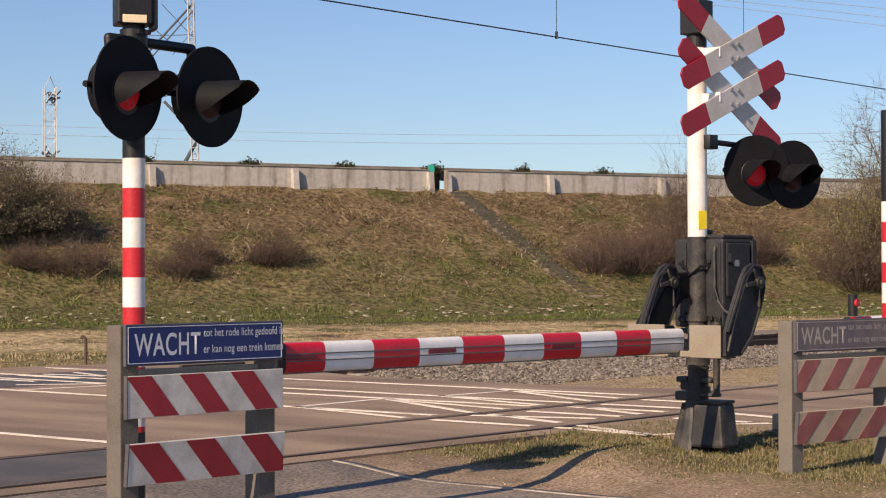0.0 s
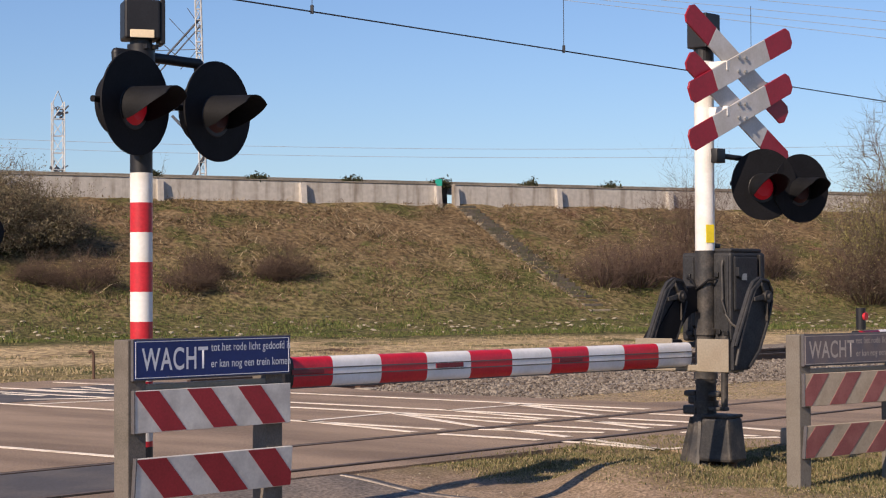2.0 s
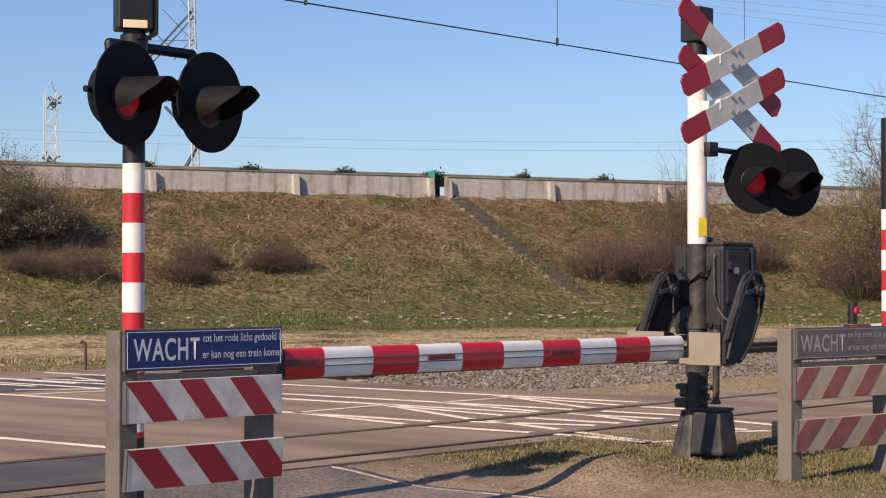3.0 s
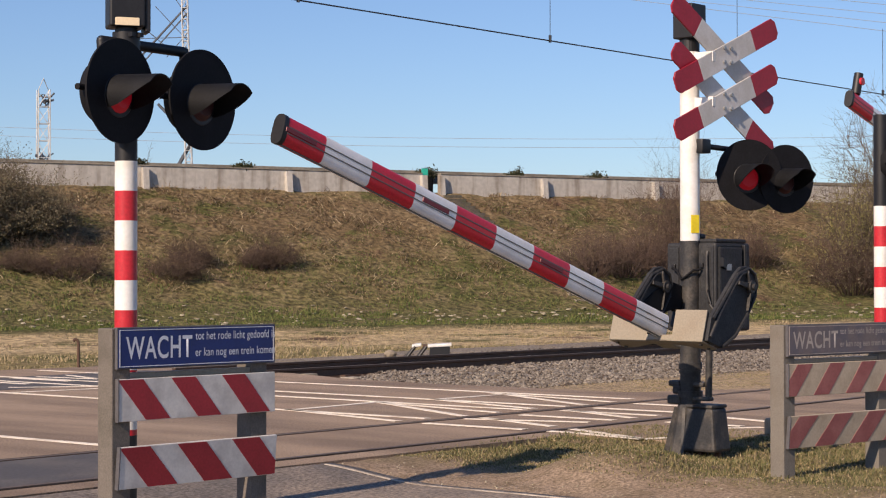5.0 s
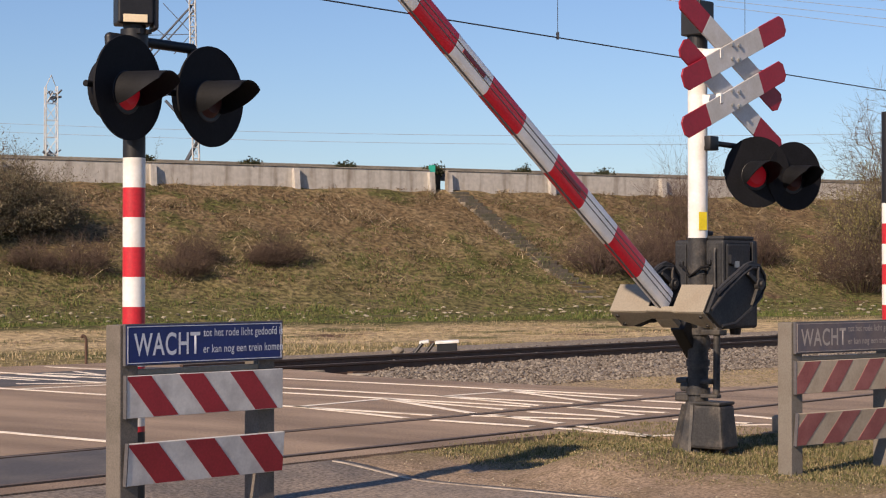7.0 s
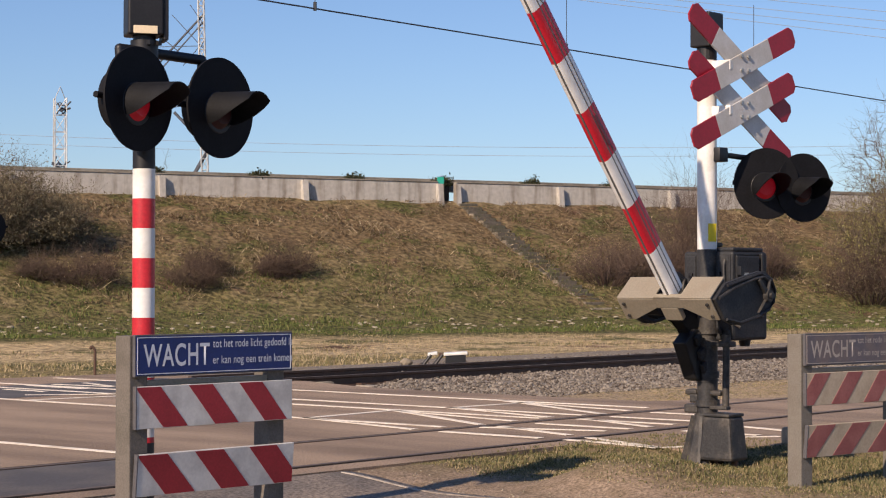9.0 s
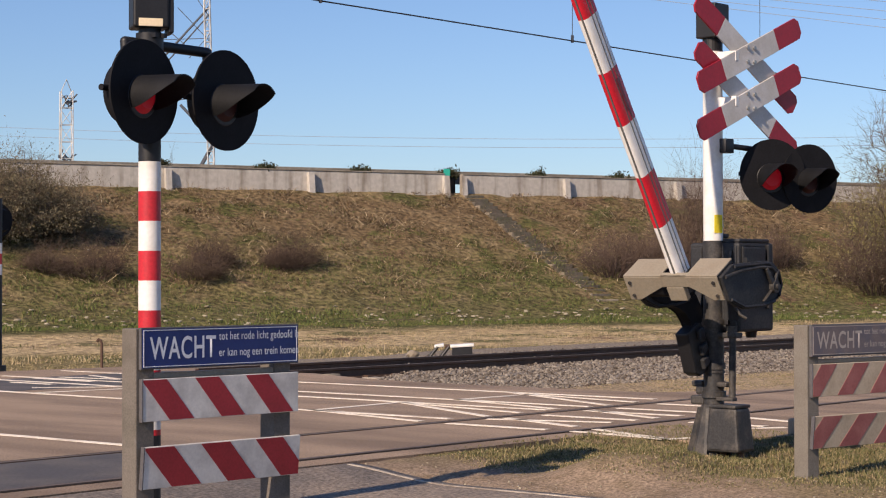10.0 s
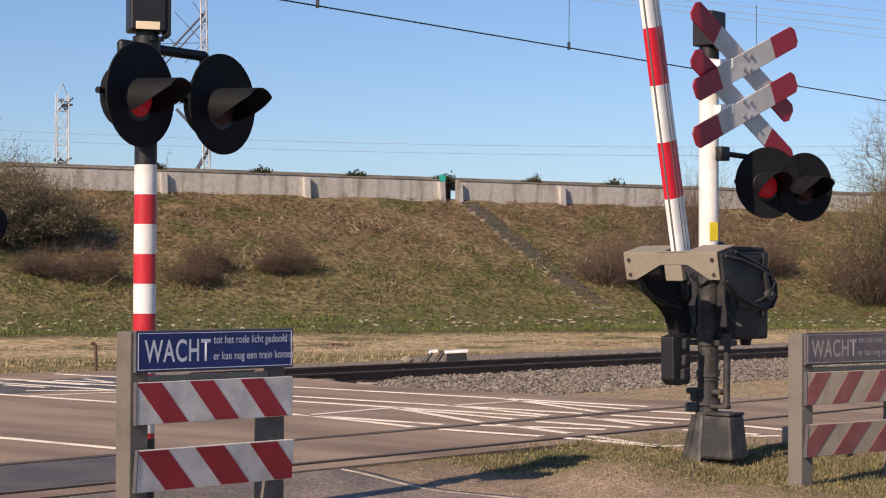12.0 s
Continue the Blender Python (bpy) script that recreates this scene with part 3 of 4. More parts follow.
def strip_place(r):
    x, y = 18.4 + 16 * r.rand(), 12.0 + 3.2 * r.rand()
    return x, y, ballast_height(x, y), 0.4 + 0.7 * noise.noise((x, y, 0))


blades("strip_grass", TRACK, 5500, strip_place, (0.02, 0.07), 0.005, 1.0, MEADOW, "dry straw strip beside the trackbed", "grass", 16, 6, 0.06)


# ---- shrubs and trees ----
def limb(verts, faces, p, q, r0, r1, sides):
    d = (q - p).normalized()
    x = d.orthogonal()
    y = d.cross(x)
    i = len(verts)
    for c, r in ((p, r0), (q, r1)):
        for k in range(sides):
            a = 6.2832 * k / sides
            verts.append((c + x * (math.cos(a) * r) + y * (math.sin(a) * r))[:])
    for k in range(sides):
        j = (k + 1) % sides
        faces.append((i + k, i + j, i + sides + j, i + sides + k))


def branch(verts, faces, a, d, length, r, rnd, depth, kids, wander=0.35, sides=4):
    """A bent tapering limb with smaller ones upon it. Returns its tips."""
    tips, n = [], 3
    p, d = Vector(a), Vector(d).normalized()
    for i in range(n):
        q = p + d * length / n
        limb(verts, faces, p, q, r * (1 - 0.28 * i), r * (1 - 0.28 * (i + 1)), sides)
        p = q
        d = (d + Vector(rnd.randn(3)) * wander * 0.5 + Vector((0, 0, 0.06))).normalized()
        if depth and i:
            for _ in range(kids):
                side = (d + Vector(rnd.randn(3)) * 0.75).normalized()
                tips += branch(verts, faces, p, side, length * (0.45 + 0.3 * rnd.rand()), r * 0.5, rnd, depth - 1, kids, wander, 3)
    return tips + [p]


def shrub(name, m, width, height, stems, mat, label, category, seed, group="", leaves=0, leaf_mat=None, leaf=0.06, depth=2, kids=2, upright=0.8, thick=0.018, reach=1.0):
    rnd = np.random.RandomState(seed)
    t = thing(name, m, label, category, group)
    verts, faces, tips = [], [], []
    for _ in range(stems):
        a = rnd.rand() * 6.283
        q = rnd.rand() ** 0.6
        base = Vector((math.cos(a) * width * 0.28 * q, math.sin(a) * width * 0.22 * q, -0.08))
        d = Vector((math.cos(a) * (1 - upright) * 2 * q, math.sin(a) * (1 - upright) * 2 * q, upright))
        tips += branch(verts, faces, base, d, height * reach * (0.55 + 0.45 * rnd.rand()) * (1 - 0.35 * q), thick, rnd, depth, kids)
    me = bpy.data.meshes.new("crown")
    me.from_pydata(verts, [], faces)
    me.materials.append(mat)
    new("crown", me).parent = t
    if leaves:
        verts, faces = [], []
        for _ in range(leaves):
            c = tips[rnd.randint(len(tips))] * (0.45 + 0.58 * rnd.rand() ** 0.6) + Vector(rnd.randn(3) * leaf * 1.6)
            e = Euler(rnd.rand(3) * 6.28).to_matrix()
            s = leaf * (0.5 + rnd.rand())
            i = len(verts)
            verts += [(c + e @ Vector(v))[:] for v in ((-s, 0, 0), (0, -s * 0.45, s * 0.1), (s, 0, 0), (0, s * 0.45, s * 0.1))]
            faces.append((i, i + 1, i + 2, i + 3))
        me = bpy.data.meshes.new("foliage")
        me.from_pydata(verts, [], faces)
        me.materials.append(leaf_mat)
        ob = new("foliage", me)
        ob.parent = t
    return t


def on_bank(x, y):
    return BANK @ pose(x, y, bank_height(y))


for x, y, w, h, k in ((-17.3, -4.3, 3.6, 1.95, 21), (-19.4, -4.5, 4.6, 2.15, 22), (-18.3, -3.6, 3.4, 2.0, 23)):
    shrub("bush", on_bank(x, y), w, h, 130, TWIG, "large dense olive-brown bush high on the slope", "bush", k, "bushes on the slope", 52000, LEAF, 0.03, 2, 3, 0.56, 0.011, 0.95)
for x, y, w, h, k in ((-16.3, -7.6, 1.5, 0.95, 31), (-12.9, -7.7, 1.3, 0.8, 32), (-12.0, -6.7, 0.9, 0.8, 35), (-9.2, -6.7, 1.1, 0.95, 33), (-17.6, -7.2, 1.0, 0.75, 34), (-9.8, -6.9, 0.7, 0.6, 36)):
    shrub("bramble", on_bank(x, y), w, h, 110, DARK_TWIG, "low dark leafless bramble mound on the slope", "shrub", k, "brambles", 0, None, 0, 2, 3, 0.46, 0.008)
for x, y, w, h, k in ((2.6, -7.6, 2.2, 1.45, 41), (4.0, -7.6, 2.2, 1.5, 42), (10.3, -6.8, 2.0, 1.3, 43), (5.6, -7.2, 1.6, 1.3, 44)):
    shrub("shrub", on_bank(x, y), w, h, 120, RED_TWIG, "leafless reddish-brown shrub on the slope", "shrub", k, "reddish shrubs", 0, None, 0, 2, 2, 0.64, 0.012)
for x, y, h, k in ((6.6, -6.6, 3.1, 51), (7.7, -6.3, 3.4, 52), (5.9, -6.9, 2.2, 53)):
    shrub("sapling", on_bank(x, y), 1.9, h, 22, RED_TWIG, "slender bare sapling cluster on the slope", "sapling", k, "saplings", 0, None, 0, 2, 3, 0.92, 0.011)
shrub("tree", on_bank(17.2, -7.6), 2.8, 5.2, 26, GREY_TWIG, "bare grey multi-stemmed tree with fine twigs", "tree", 61, "", 1500, BUDS, 0.03, 3, 3, 0.90, 0.042)
shrub("tree", on_bank(14.2, -8.4), 2.6, 3.6, 34, GREY_TWIG, "small tree with yellowish buds on the slope", "tree", 62, "", 9000, BUDS, 0.035, 2, 3, 0.82, 0.024)
shrub("bush", on_bank(13.2, -9.2), 3.6, 2.0, 110, DARK_TWIG, "tangled brown undergrowth at the slope foot", "bush", 63, "undergrowth", 1200, LEAF, 0.04, 2, 3, 0.62, 0.012)
shrub("bush", on_bank(15.4, -9.0), 3.6, 2.3, 110, DARK_TWIG, "tangled brown undergrowth at the slope foot", "bush", 64, "undergrowth", 1200, LEAF, 0.04, 2, 3, 0.62, 0.012)
for x, k in ((-7.3, 71), (-3.35, 72), (0.35, 73), (4.3, 74), (8.1, 75), (-11.3, 76)):
    shrub("ivy_tuft", BANK @ pose(x, 0.5, WALL_Z + 0.70), 0.8, 0.32, 22, TWIG, "dark evergreen tuft growing over the parapet", "plant", k, "parapet plants", 900, EVERGREEN, 0.05, 1, 2, 0.5, 0.008)
shrub("sapling", BANK @ pose(-10.6, 2.5, WALL_Z), 0.8, 1.7, 5, GREY_TWIG, "bare twigs showing behind the parapet", "sapling", 77, "", 0, None, 0, 2, 2, 0.85, 0.012)


def make_stairs():
    st = thing("slope_stairs", BANK @ pose(0.95, 0, 0), "narrow mossy concrete steps up the embankment", "stairs")
    for i in range(26):
        y = -0.35 - 0.355 * i
        z = bank_height(y)
        bm = bmesh.new()
        box(bm, -0.36, 0.36, y - 0.19, y + 0.19, z - 0.2, z + 0.06, 0.012)
        part("step", bm, STEP, st)
        bm = bmesh.new()
        w = 0.03 * math.sin(i * 12.9)
        box(bm, -0.45 + w, -0.365, y - 0.17, y + 0.15, z - 0.2, z + 0.055 + w, 0.015)
        part("edging", bm, EDGING if (i * 7) % 5 < 2 or i > 22 else STEP, st)
    bm = bmesh.new()
    box(bm, -0.42, 0.38, -9.85, -9.45, 0.35, 0.60, 0.02)
    part("landing", bm, EDGING, st)


make_stairs()


# ---- pylons and wires ----
def lattice(name, m, z0, z1, w0, w1, bays, r, label, extra=()):
    t = thing(name, m, label, "pylon")
    def at(k, i):
        f = k / bays
        w = w0 + (w1 - w0) * f
        return Vector(((-w, w, w, -w)[i] / 2, (-w, -w, w, w)[i] / 2, z0 + (z1 - z0) * f))
    for i in range(4):
        bm = bmesh.new()
        rod(bm, at(0, i), at(bays, i), r, n=6)
        part("leg", bm, LATTICE, t)
    bm = bmesh.new()
    for k in range(bays):
        for i in range(4):
            j = (i + 1) % 4
            rod(bm, at(k, i), at(k + 1, j), r * 0.6, n=4)
            rod(bm, at(k, i), at(k, j), r * 0.6, n=4)
    part("bracing", bm, LATTICE, t)
    for a, b, q in extra:
        bm = bmesh.new()
        rod(bm, a, b, q, n=6)
        part("strut", bm, BRACE, t)
    return t


tower = lattice("lattice_tower", pose(-30.2, 150, 0, 0, 0, 20), 0, 16.2, 1.0, 0.9, 12, 0.045, "slender pale lattice tower with two platforms")
for z in (15.4, 10.9):
    rnd = random.Random(int(z))
    bm = bmesh.new()
    for i in range(9):
        p = Vector((rnd.uniform(-0.5, 0.5), rnd.uniform(-0.4, 0.4), z + rnd.uniform(-0.55, 0.45)))
        d = Vector((rnd.uniform(-1, 1), rnd.uniform(-0.4, 0.4), rnd.uniform(-0.8, 0.8))).normalized() * rnd.uniform(0.2, 0.5)
        rod(bm, p - d, p + d, rnd.uniform(0.035, 0.09), n=6)
    part("platform", bm, BRACE, tower)
bm = bmesh.new()
for a in ((-0.45, -0.45), (0.45, 0.45)):
    rod(bm, (a[0], a[1], 16.2), (0, 0, 17.1), 0.035, n=5)
part("peak", bm, LATTICE, tower)
lattice("power_pylon", pose(-19.05, 155, 0, 0, -1.5, 0), 0, 36, 0.55, 0.42, 40, 0.05, "tall pale pylon leg with dark diagonal struts",
        (((0.2, 0, 23.6), (-4.6, 0, 18.6), 0.09), ((0.2, 0, 23.0), (-4.3, 0, 18.2), 0.06), ((-4.4, 0, 22.8), (-1.2, 0, 19.9), 0.035), ((-0.9, 0, 24.4), (0.3, 0, 22.6), 0.03), ((-4.2, 0, 21.0), (0.1, 0, 21.0), 0.03), ((-2.4, 0, 23.6), (0.1, 0, 20.8), 0.03), ((-1.6, 0, 19.4), (0.2, 0, 21.4), 0.03), ((-2.4, 0, 16.0), (0.0, 0, 16.4), 0.03), ((-2.4, 0, 15.6), (0.3, 0, 12.6), 0.12), ((0.2, 0, 12.3), (-2.0, 0, 8.6), 0.16), ((-2.4, 0, 16.9), (0, 0, 16.9), 0.08)))


def sweep(bm, pts, r, n=6):
    """One round tube along the points."""
    rings = []
    for i, p in enumerate(pts):
        d = (pts[min(i + 1, len(pts) - 1)] - pts[max(i - 1, 0)]).normalized()
        x = d.cross(Vector((0, 0.02, 1)) if abs(d.z) < 0.95 else Vector((1, 0, 0))).normalized()
        y = d.cross(x)
        rings.append([bm.verts.new(p + x * (math.cos(6.2832 * k / n) * r) + y * (math.sin(6.2832 * k / n) * r)) for k in range(n)])
    for a, b in zip(rings, rings[1:]):
        for k in range(n):
            bm.faces.new((a[k], a[(k + 1) % n], b[(k + 1) % n], b[k]))
    bm.faces.new(rings[0]), bm.faces.new(rings[-1][::-1])


def wire(name, a, b, sag, r, mat, label, n=24):
    a, b = Vector(a), Vector(b)
    bm = bmesh.new()
    sweep(bm, [a.lerp(b, i / n) - Vector((0, 0, 4 * sag * (i / n) * (1 - i / n))) for i in range(n + 1)], r, 5)
    return tagged(part(name, bm, mat), label, "wire", "overhead wires")


contact = TRACK @ Vector((5, 19.65, 5.49)), TRACK @ Vector((75, 19.65, 5.49))
wire("contact_wire", contact[0], contact[1], 0.0, 0.0125, GALV_WIRE, "taut dark contact wire over the far track")
for x in (20.4, 26.75, 33.1, 39.5):
    p = TRACK @ Vector((x, 19.65, 5.49))
    wire("dropper", p, p + Vector((0, 0, 1.5)), 0, 0.0065, GALV_WIRE, "thin dropper holding up the contact wire", 2)
    wire("clamp", p - Vector((0, 0, 0.03)), p + Vector((0, 0, 0.10)), 0, 0.028, GALV_WIRE, "small clamp on the contact wire", 2)
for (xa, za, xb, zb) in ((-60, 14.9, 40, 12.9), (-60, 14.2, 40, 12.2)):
    wire("power_line", (xa, 155, za), (xb, 155, zb), 1.0, 0.02, HAZED_WIRE, "far power line, its haze put into the pale blue colour")
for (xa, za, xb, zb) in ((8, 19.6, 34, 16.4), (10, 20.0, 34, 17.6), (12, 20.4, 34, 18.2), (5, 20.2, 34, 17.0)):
    wire("power_line", (xa, 120, za), (xb, 120, zb), 0.0, 0.02, HAZED_WIRE, "far power line, its haze put into the pale blue colour", 8)


# ---- crossing masts ----
def banded_mast(t, r, z_black, z_top, z_cap, band):
    bm = bmesh.new()
    rod(bm, (0, 0, -0.12), (0, 0, z_black), r, n=28)
    rod(bm, (0, 0, -0.12), (0, 0, -0.02), r * 2.0, n=28)
    part("mast_foot", bm, BLACK, t, smooth=True)
    z, k = z_top, 0
    while z > z_black + 0.01:
        lo = max(z_black, z - band)
        bm = bmesh.new()
        rod(bm, (0, 0, lo), (0, 0, z), r, n=28)
        part("white_band" if k % 2 == 0 else "red_band", bm, WHITE if k % 2 == 0 else RED, t, smooth=True)
        z, k = lo, k + 1
    bm = bmesh.new()
    rod(bm, (0, 0, z_top), (0, 0, z_cap), r, n=28)
    part("mast_top", bm, BLACK, t, smooth=True)


def lamp_head(t, m, radius, lit, hood=0.295):
    """A round black target board with a hooded red lamp; it faces +x of m."""
    bm = bmesh.new()
    rod(bm, (-0.012, 0, 0), (0.0, 0, 0), radius, radius, n=56)
    rod(bm, (-0.15, 0, 0), (-0.012, 0, 0), radius * 0.60, radius * 0.80, n=32)
    rod(bm, (-0.10, -radius * 0.86, 0.01), (-0.10, -radius * 0.6, 0.01), 0.018, n=10)
    bmesh.ops.transform(bm, matrix=m, verts=bm.verts)
    board = part("target_board", bm, MATT, t, smooth=True)
    r = radius * 0.335
    m = m @ pose(0, -0.02, -0.028)
    bm = bmesh.new()
    rod(bm, (0.0, 0, 0), (0.004, 0, 0), r * 1.25, r * 1.2, n=36)
    bmesh.ops.transform(bm, matrix=m, verts=bm.verts)
    part("bezel", bm, BLACK, board, smooth=True)
    bm = bmesh.new()
    rod(bm, (0.002, 0, 0), (0.034, 0, 0), r * 1.02, r * 0.7, n=36)
    bmesh.ops.transform(bm, matrix=m, verts=bm.verts)
    part("lens", bm, GLOW if lit else LENS, board, smooth=True)
    # hood: a tube cut back towards its underside
    bm = bmesh.new()
    rows, n = [], 28
    for rr in (r * 1.22, r * 1.16):
        ring0, ring1 = [], []
        for i in range(n + 1):
            a = radians(-34 + 248 * i / n)
            c, s = math.cos(a), math.sin(a)
            length = 0.025 + (hood - 0.025) * max(0.0, min(1.0, (s + 0.56) / 1.15)) ** 0.75
            ring0.append(bm.verts.new((0.0, c * rr, s * rr)))
            ring1.append(bm.verts.new((length, c * rr * 1.03, s * rr * 1.03 - 0.05 * length)))
        rows.append((ring0, ring1))
    (a0, a1), (b0, b1) = rows
    for i in range(n):
        bm.faces.new((a0[i], a0[i + 1], a1[i + 1], a1[i]))
        bm.faces.new((b0[i], b1[i], b1[i + 1], b0[i + 1]))
        bm.faces.new((a1[i], a1[i + 1], b1[i + 1], b1[i]))
    bm.faces.new((a0[0], a1[0], b1[0], b0[0])), bm.faces.new((a0[n], b0[n], b1[n], a1[n]))
    bmesh.ops.transform(bm, matrix=m, verts=bm.verts)
    part("hood", bm, VISOR, board, smooth=True)
    return board


# faces of signs and lamps look along the road, towards its near end
FACE = BARRIER_TURN - 90


def tube(bm, pts, r, n=10):
    for p in pts[1:-1]:
        bmesh.ops.create_uvsphere(bm, u_segments=n, v_segments=6, radius=r, matrix=Matrix.Translation(p))
    cable(bm, pts, r, n)


def light_mast(m, lamps, arm_z, label, top_box=True, radius=0.288, z_black=0.47, z_top=2.0, z_cap=2.76):
    t = thing("light_mast", m, label, "crossing light", "light masts")
    banded_mast(t, 0.063, z_black, z_top, z_cap, 0.1665)
    for x, y, z, lit, back in lamps:
        lamp_head(t, pose(x, y, z) @ pose(0, 0, 0, 0, 0, back), radius, lit)
    if len(lamps) > 1:
        ya, yb = lamps[0][1], lamps[-1][1]
        bm = bmesh.new()
        tube(bm, [(0.02, ya, lamps[0][2] + 0.1), (0.0, ya, arm_z), (0.0, yb, arm_z - 0.01), (0.02, yb, lamps[-1][2] + 0.1)], 0.03)
        part("lamp_arm", bm, BLACK, t, smooth=True)
        bm = bmesh.new()
        rod(bm, (0, 0, arm_z - 0.06), (0, 0, arm_z + 0.06), 0.078, n=24)
        for k in (-1, 1):
            box(bm, 0.05, 0.1, k * 0.03 - 0.012, k * 0.03 + 0.012, arm_z + 0.03, arm_z + 0.055)
        part("clamp", bm, BLACK, t, smooth=True)
    if top_box:
        bm = bmesh.new()
        turn = pose(0, 0, 0, 0, 0, -31)
        box(bm, -0.10, 0.09, -0.105, 0.095, 2.745, 2.965, 0.012, turn)
        box(bm, -0.08, 0.075, 0.095, 0.125, 2.72, 2.97, 0.006, turn)
        part("bell_box", bm, BLACK, t)
        bm = bmesh.new()
        box(bm, 0.09, 0.096, -0.075, 0.06, 2.75, 2.795, 0.003, turn)
        part("label_plate", bm, CREAM, t, "cream label plate")
    return t


light_mast(pose(-1.745, 11.1, -0.063, 0, 0, FACE) @ Matrix.Diagonal((1.047, 1.047, 1.047, 1)), ((0.17, -0.175, 2.37, True, 11), (0.17, 0.425, 2.363, False, 8)), 2.66, "red and white banded mast with twin hooded red lamps")
light_mast(pose(3.755, 15.5, 0, 0, 0, FACE), ((0.12, 0.12, 2.28, False, 20),), 2.6, "red and white banded mast with black lamp head", False, 0.25, 0.28, 1.93, 2.68)
light_mast(pose(-7.05, 29.7, 0, 0, 0, FACE + 180), ((0.15, -0.1, 2.26, False, 0),), 2.6, "dark far-side mast with round lamp board", False, 0.27, 1.4, 1.9, 2.6)


def cross_arm(owner, m, length, width, name="cross_arm"):
    """A slat with clipped red ends and a white middle, along y of m."""
    h, w, c = length / 2, width / 2, width * 0.22
    red = length * 0.24
    bm = bmesh.new()
    prism(bm, [(-h + red, -w), (h - red, -w), (h - red, w), (-h + red, w)], -0.008, 0.008, m @ pose(0, 0, 0, 0, 0, 90), 0.003)
    arm_ob = part(name, bm, WHITE_SLAT, owner)
    for k in (-1, 1):
        bm = bmesh.new()
        prism(bm, [(k * (h - red), -w), (k * (h - c), -w), (k * h, -w + c), (k * h, w - c), (k * (h - c), w), (k * (h - red), w)][::k], -0.008, 0.008, m @ pose(0, 0, 0, 0, 0, 90), 0.003)
        part("red_tip", bm, DEEP_RED, arm_ob)
    return arm_ob


WHITE_SLAT = material("slat_white", (0.60, 0.59, 0.58), 0.45, var=0.06, scale=5, fine=60, bump=0.03, second=(0.52, 0.50, 0.47))


def make_arm(owner, at, stripes, stripe, first, tip_lamp, reach):
    """The swinging arm: a steel yoke with side plates and weights, and the striped boom. Its pivot lies along y."""
    bm = bmesh.new()
    box(bm, 0.345, 0.442, -0.12, 0.14, -0.549, -0.535, 0.004)
    box(bm, 0.43, 0.442, -0.12, 0.14, -0.549, -0.50, 0.004)
    arm_ob = part("arm_yoke", bm, TAN, owner)
    arm_ob.matrix_basis = at
    flip = Matrix(((1, 0, 0, 0), (0, 0, 1, 0), (0, 1, 0, 0), (0, 0, 0, 1)))
    for k, yi, yo in ((-1, -0.10, -0.43), (1, 0.12, 0.39)):
        # folded steel channel: a broad plate and a gusset with clipped corner
        bm = bmesh.new()
        box(bm, 0.431, 0.443, min(yi, yo), max(yi, yo), -0.548, -0.31, 0.003)
        prism(bm, [(0.432, yi), (0.432, yo), (0.235, yo), (0.235, yo - k * 0.09), (0.35, yi)], -0.551, -0.538, flip, 0.003)
        end = part("end_bracket", bm, TAN, arm_ob)
        for x in (0.385, 0.275):
            bm = bmesh.new()
            rod(bm, (x, yo - k * 0.045, -0.562), (x, yo - k * 0.045, -0.550), 0.014, n=8)
            part("bolt", bm, WORN, end)
        # plate in black, so the channel's inside shade is in its colour
        bm = bmesh.new()
        box(bm, 0.26, 0.43, yo - k * 0.05 - 0.008, yo - k * 0.05 + 0.008, -0.536, -0.33, 0.004)
        box(bm, 0.41, 0.43, min(yo, yo - k * 0.05), max(yo, yo - k * 0.05), -0.536, -0.32, 0.003)
        part("shade_web", bm, CAST, end)
        bm = bmesh.new()
        box(bm, 0.33, 0.35, yo - k * 0.042, yo - k * 0.042 + 0.012, -0.52, -0.36, 0.003)
        part("stay", bm, TAN, end)
        bm = bmesh.new()
        yy = (0.39, 0.42) if k > 0 else (-0.37, -0.34)
        prism(bm, [(0.42, -0.535), (0.42, -0.36), (0.30, -0.14), (0.20, 0.04), (0.14, 0.11), (0.05, 0.145), (-0.05, 0.13), (-0.11, 0.06), (-0.12, -0.04), (-0.06, -0.19), (0.06, -0.40), (0.14, -0.49), (0.22, -0.535)], yy[0], yy[1], None, 0.006)
        side = part("side_plate", bm, CAST, arm_ob)
        ya = 0.425 if k > 0 else -0.335
        bm = bmesh.new()
        sweep(bm, [Vector(p) for p in ((0.40, ya, -0.50), (0.33, ya, -0.30), (0.21, ya, -0.06), (0.13, ya, 0.06), (0.05, ya, 0.10))], 0.013, 8)
        part("hose", bm, WORN, side, smooth=True)
        bm = bmesh.new()
        rim = [(0.40, -0.36), (0.28, -0.14), (0.18, 0.04), (0.05, 0.125), (-0.05, 0.11), (-0.10, 0.04), (-0.10, -0.04), (-0.04, -0.19), (0.08, -0.40), (0.22, -0.52)]
        sweep(bm, [Vector((x, ya, z)) for x, z in rim], 0.012, 6)
        part("rim", bm, CAST, side, smooth=True)
        for q, z in ((0.17, -0.02), (-0.01, -0.17), (0.07, 0.09)):
            bm = bmesh.new()
            prism(bm, [(0.0, -0.022), (q, z - 0.014), (q, z + 0.014), (0.0, 0.022)], ya - 0.004, ya + 0.022, None, 0.003)
            part("spoke", bm, WORN, side)
        bm = bmesh.new()
        rod(bm, (0.0, ya - 0.02, 0.0), (0.0, ya + 0.035, 0.0), 0.045, n=18)
        rod(bm, (0.0, ya + 0.035, 0.0), (0.0, ya + 0.055, 0.0), 0.022, n=8)
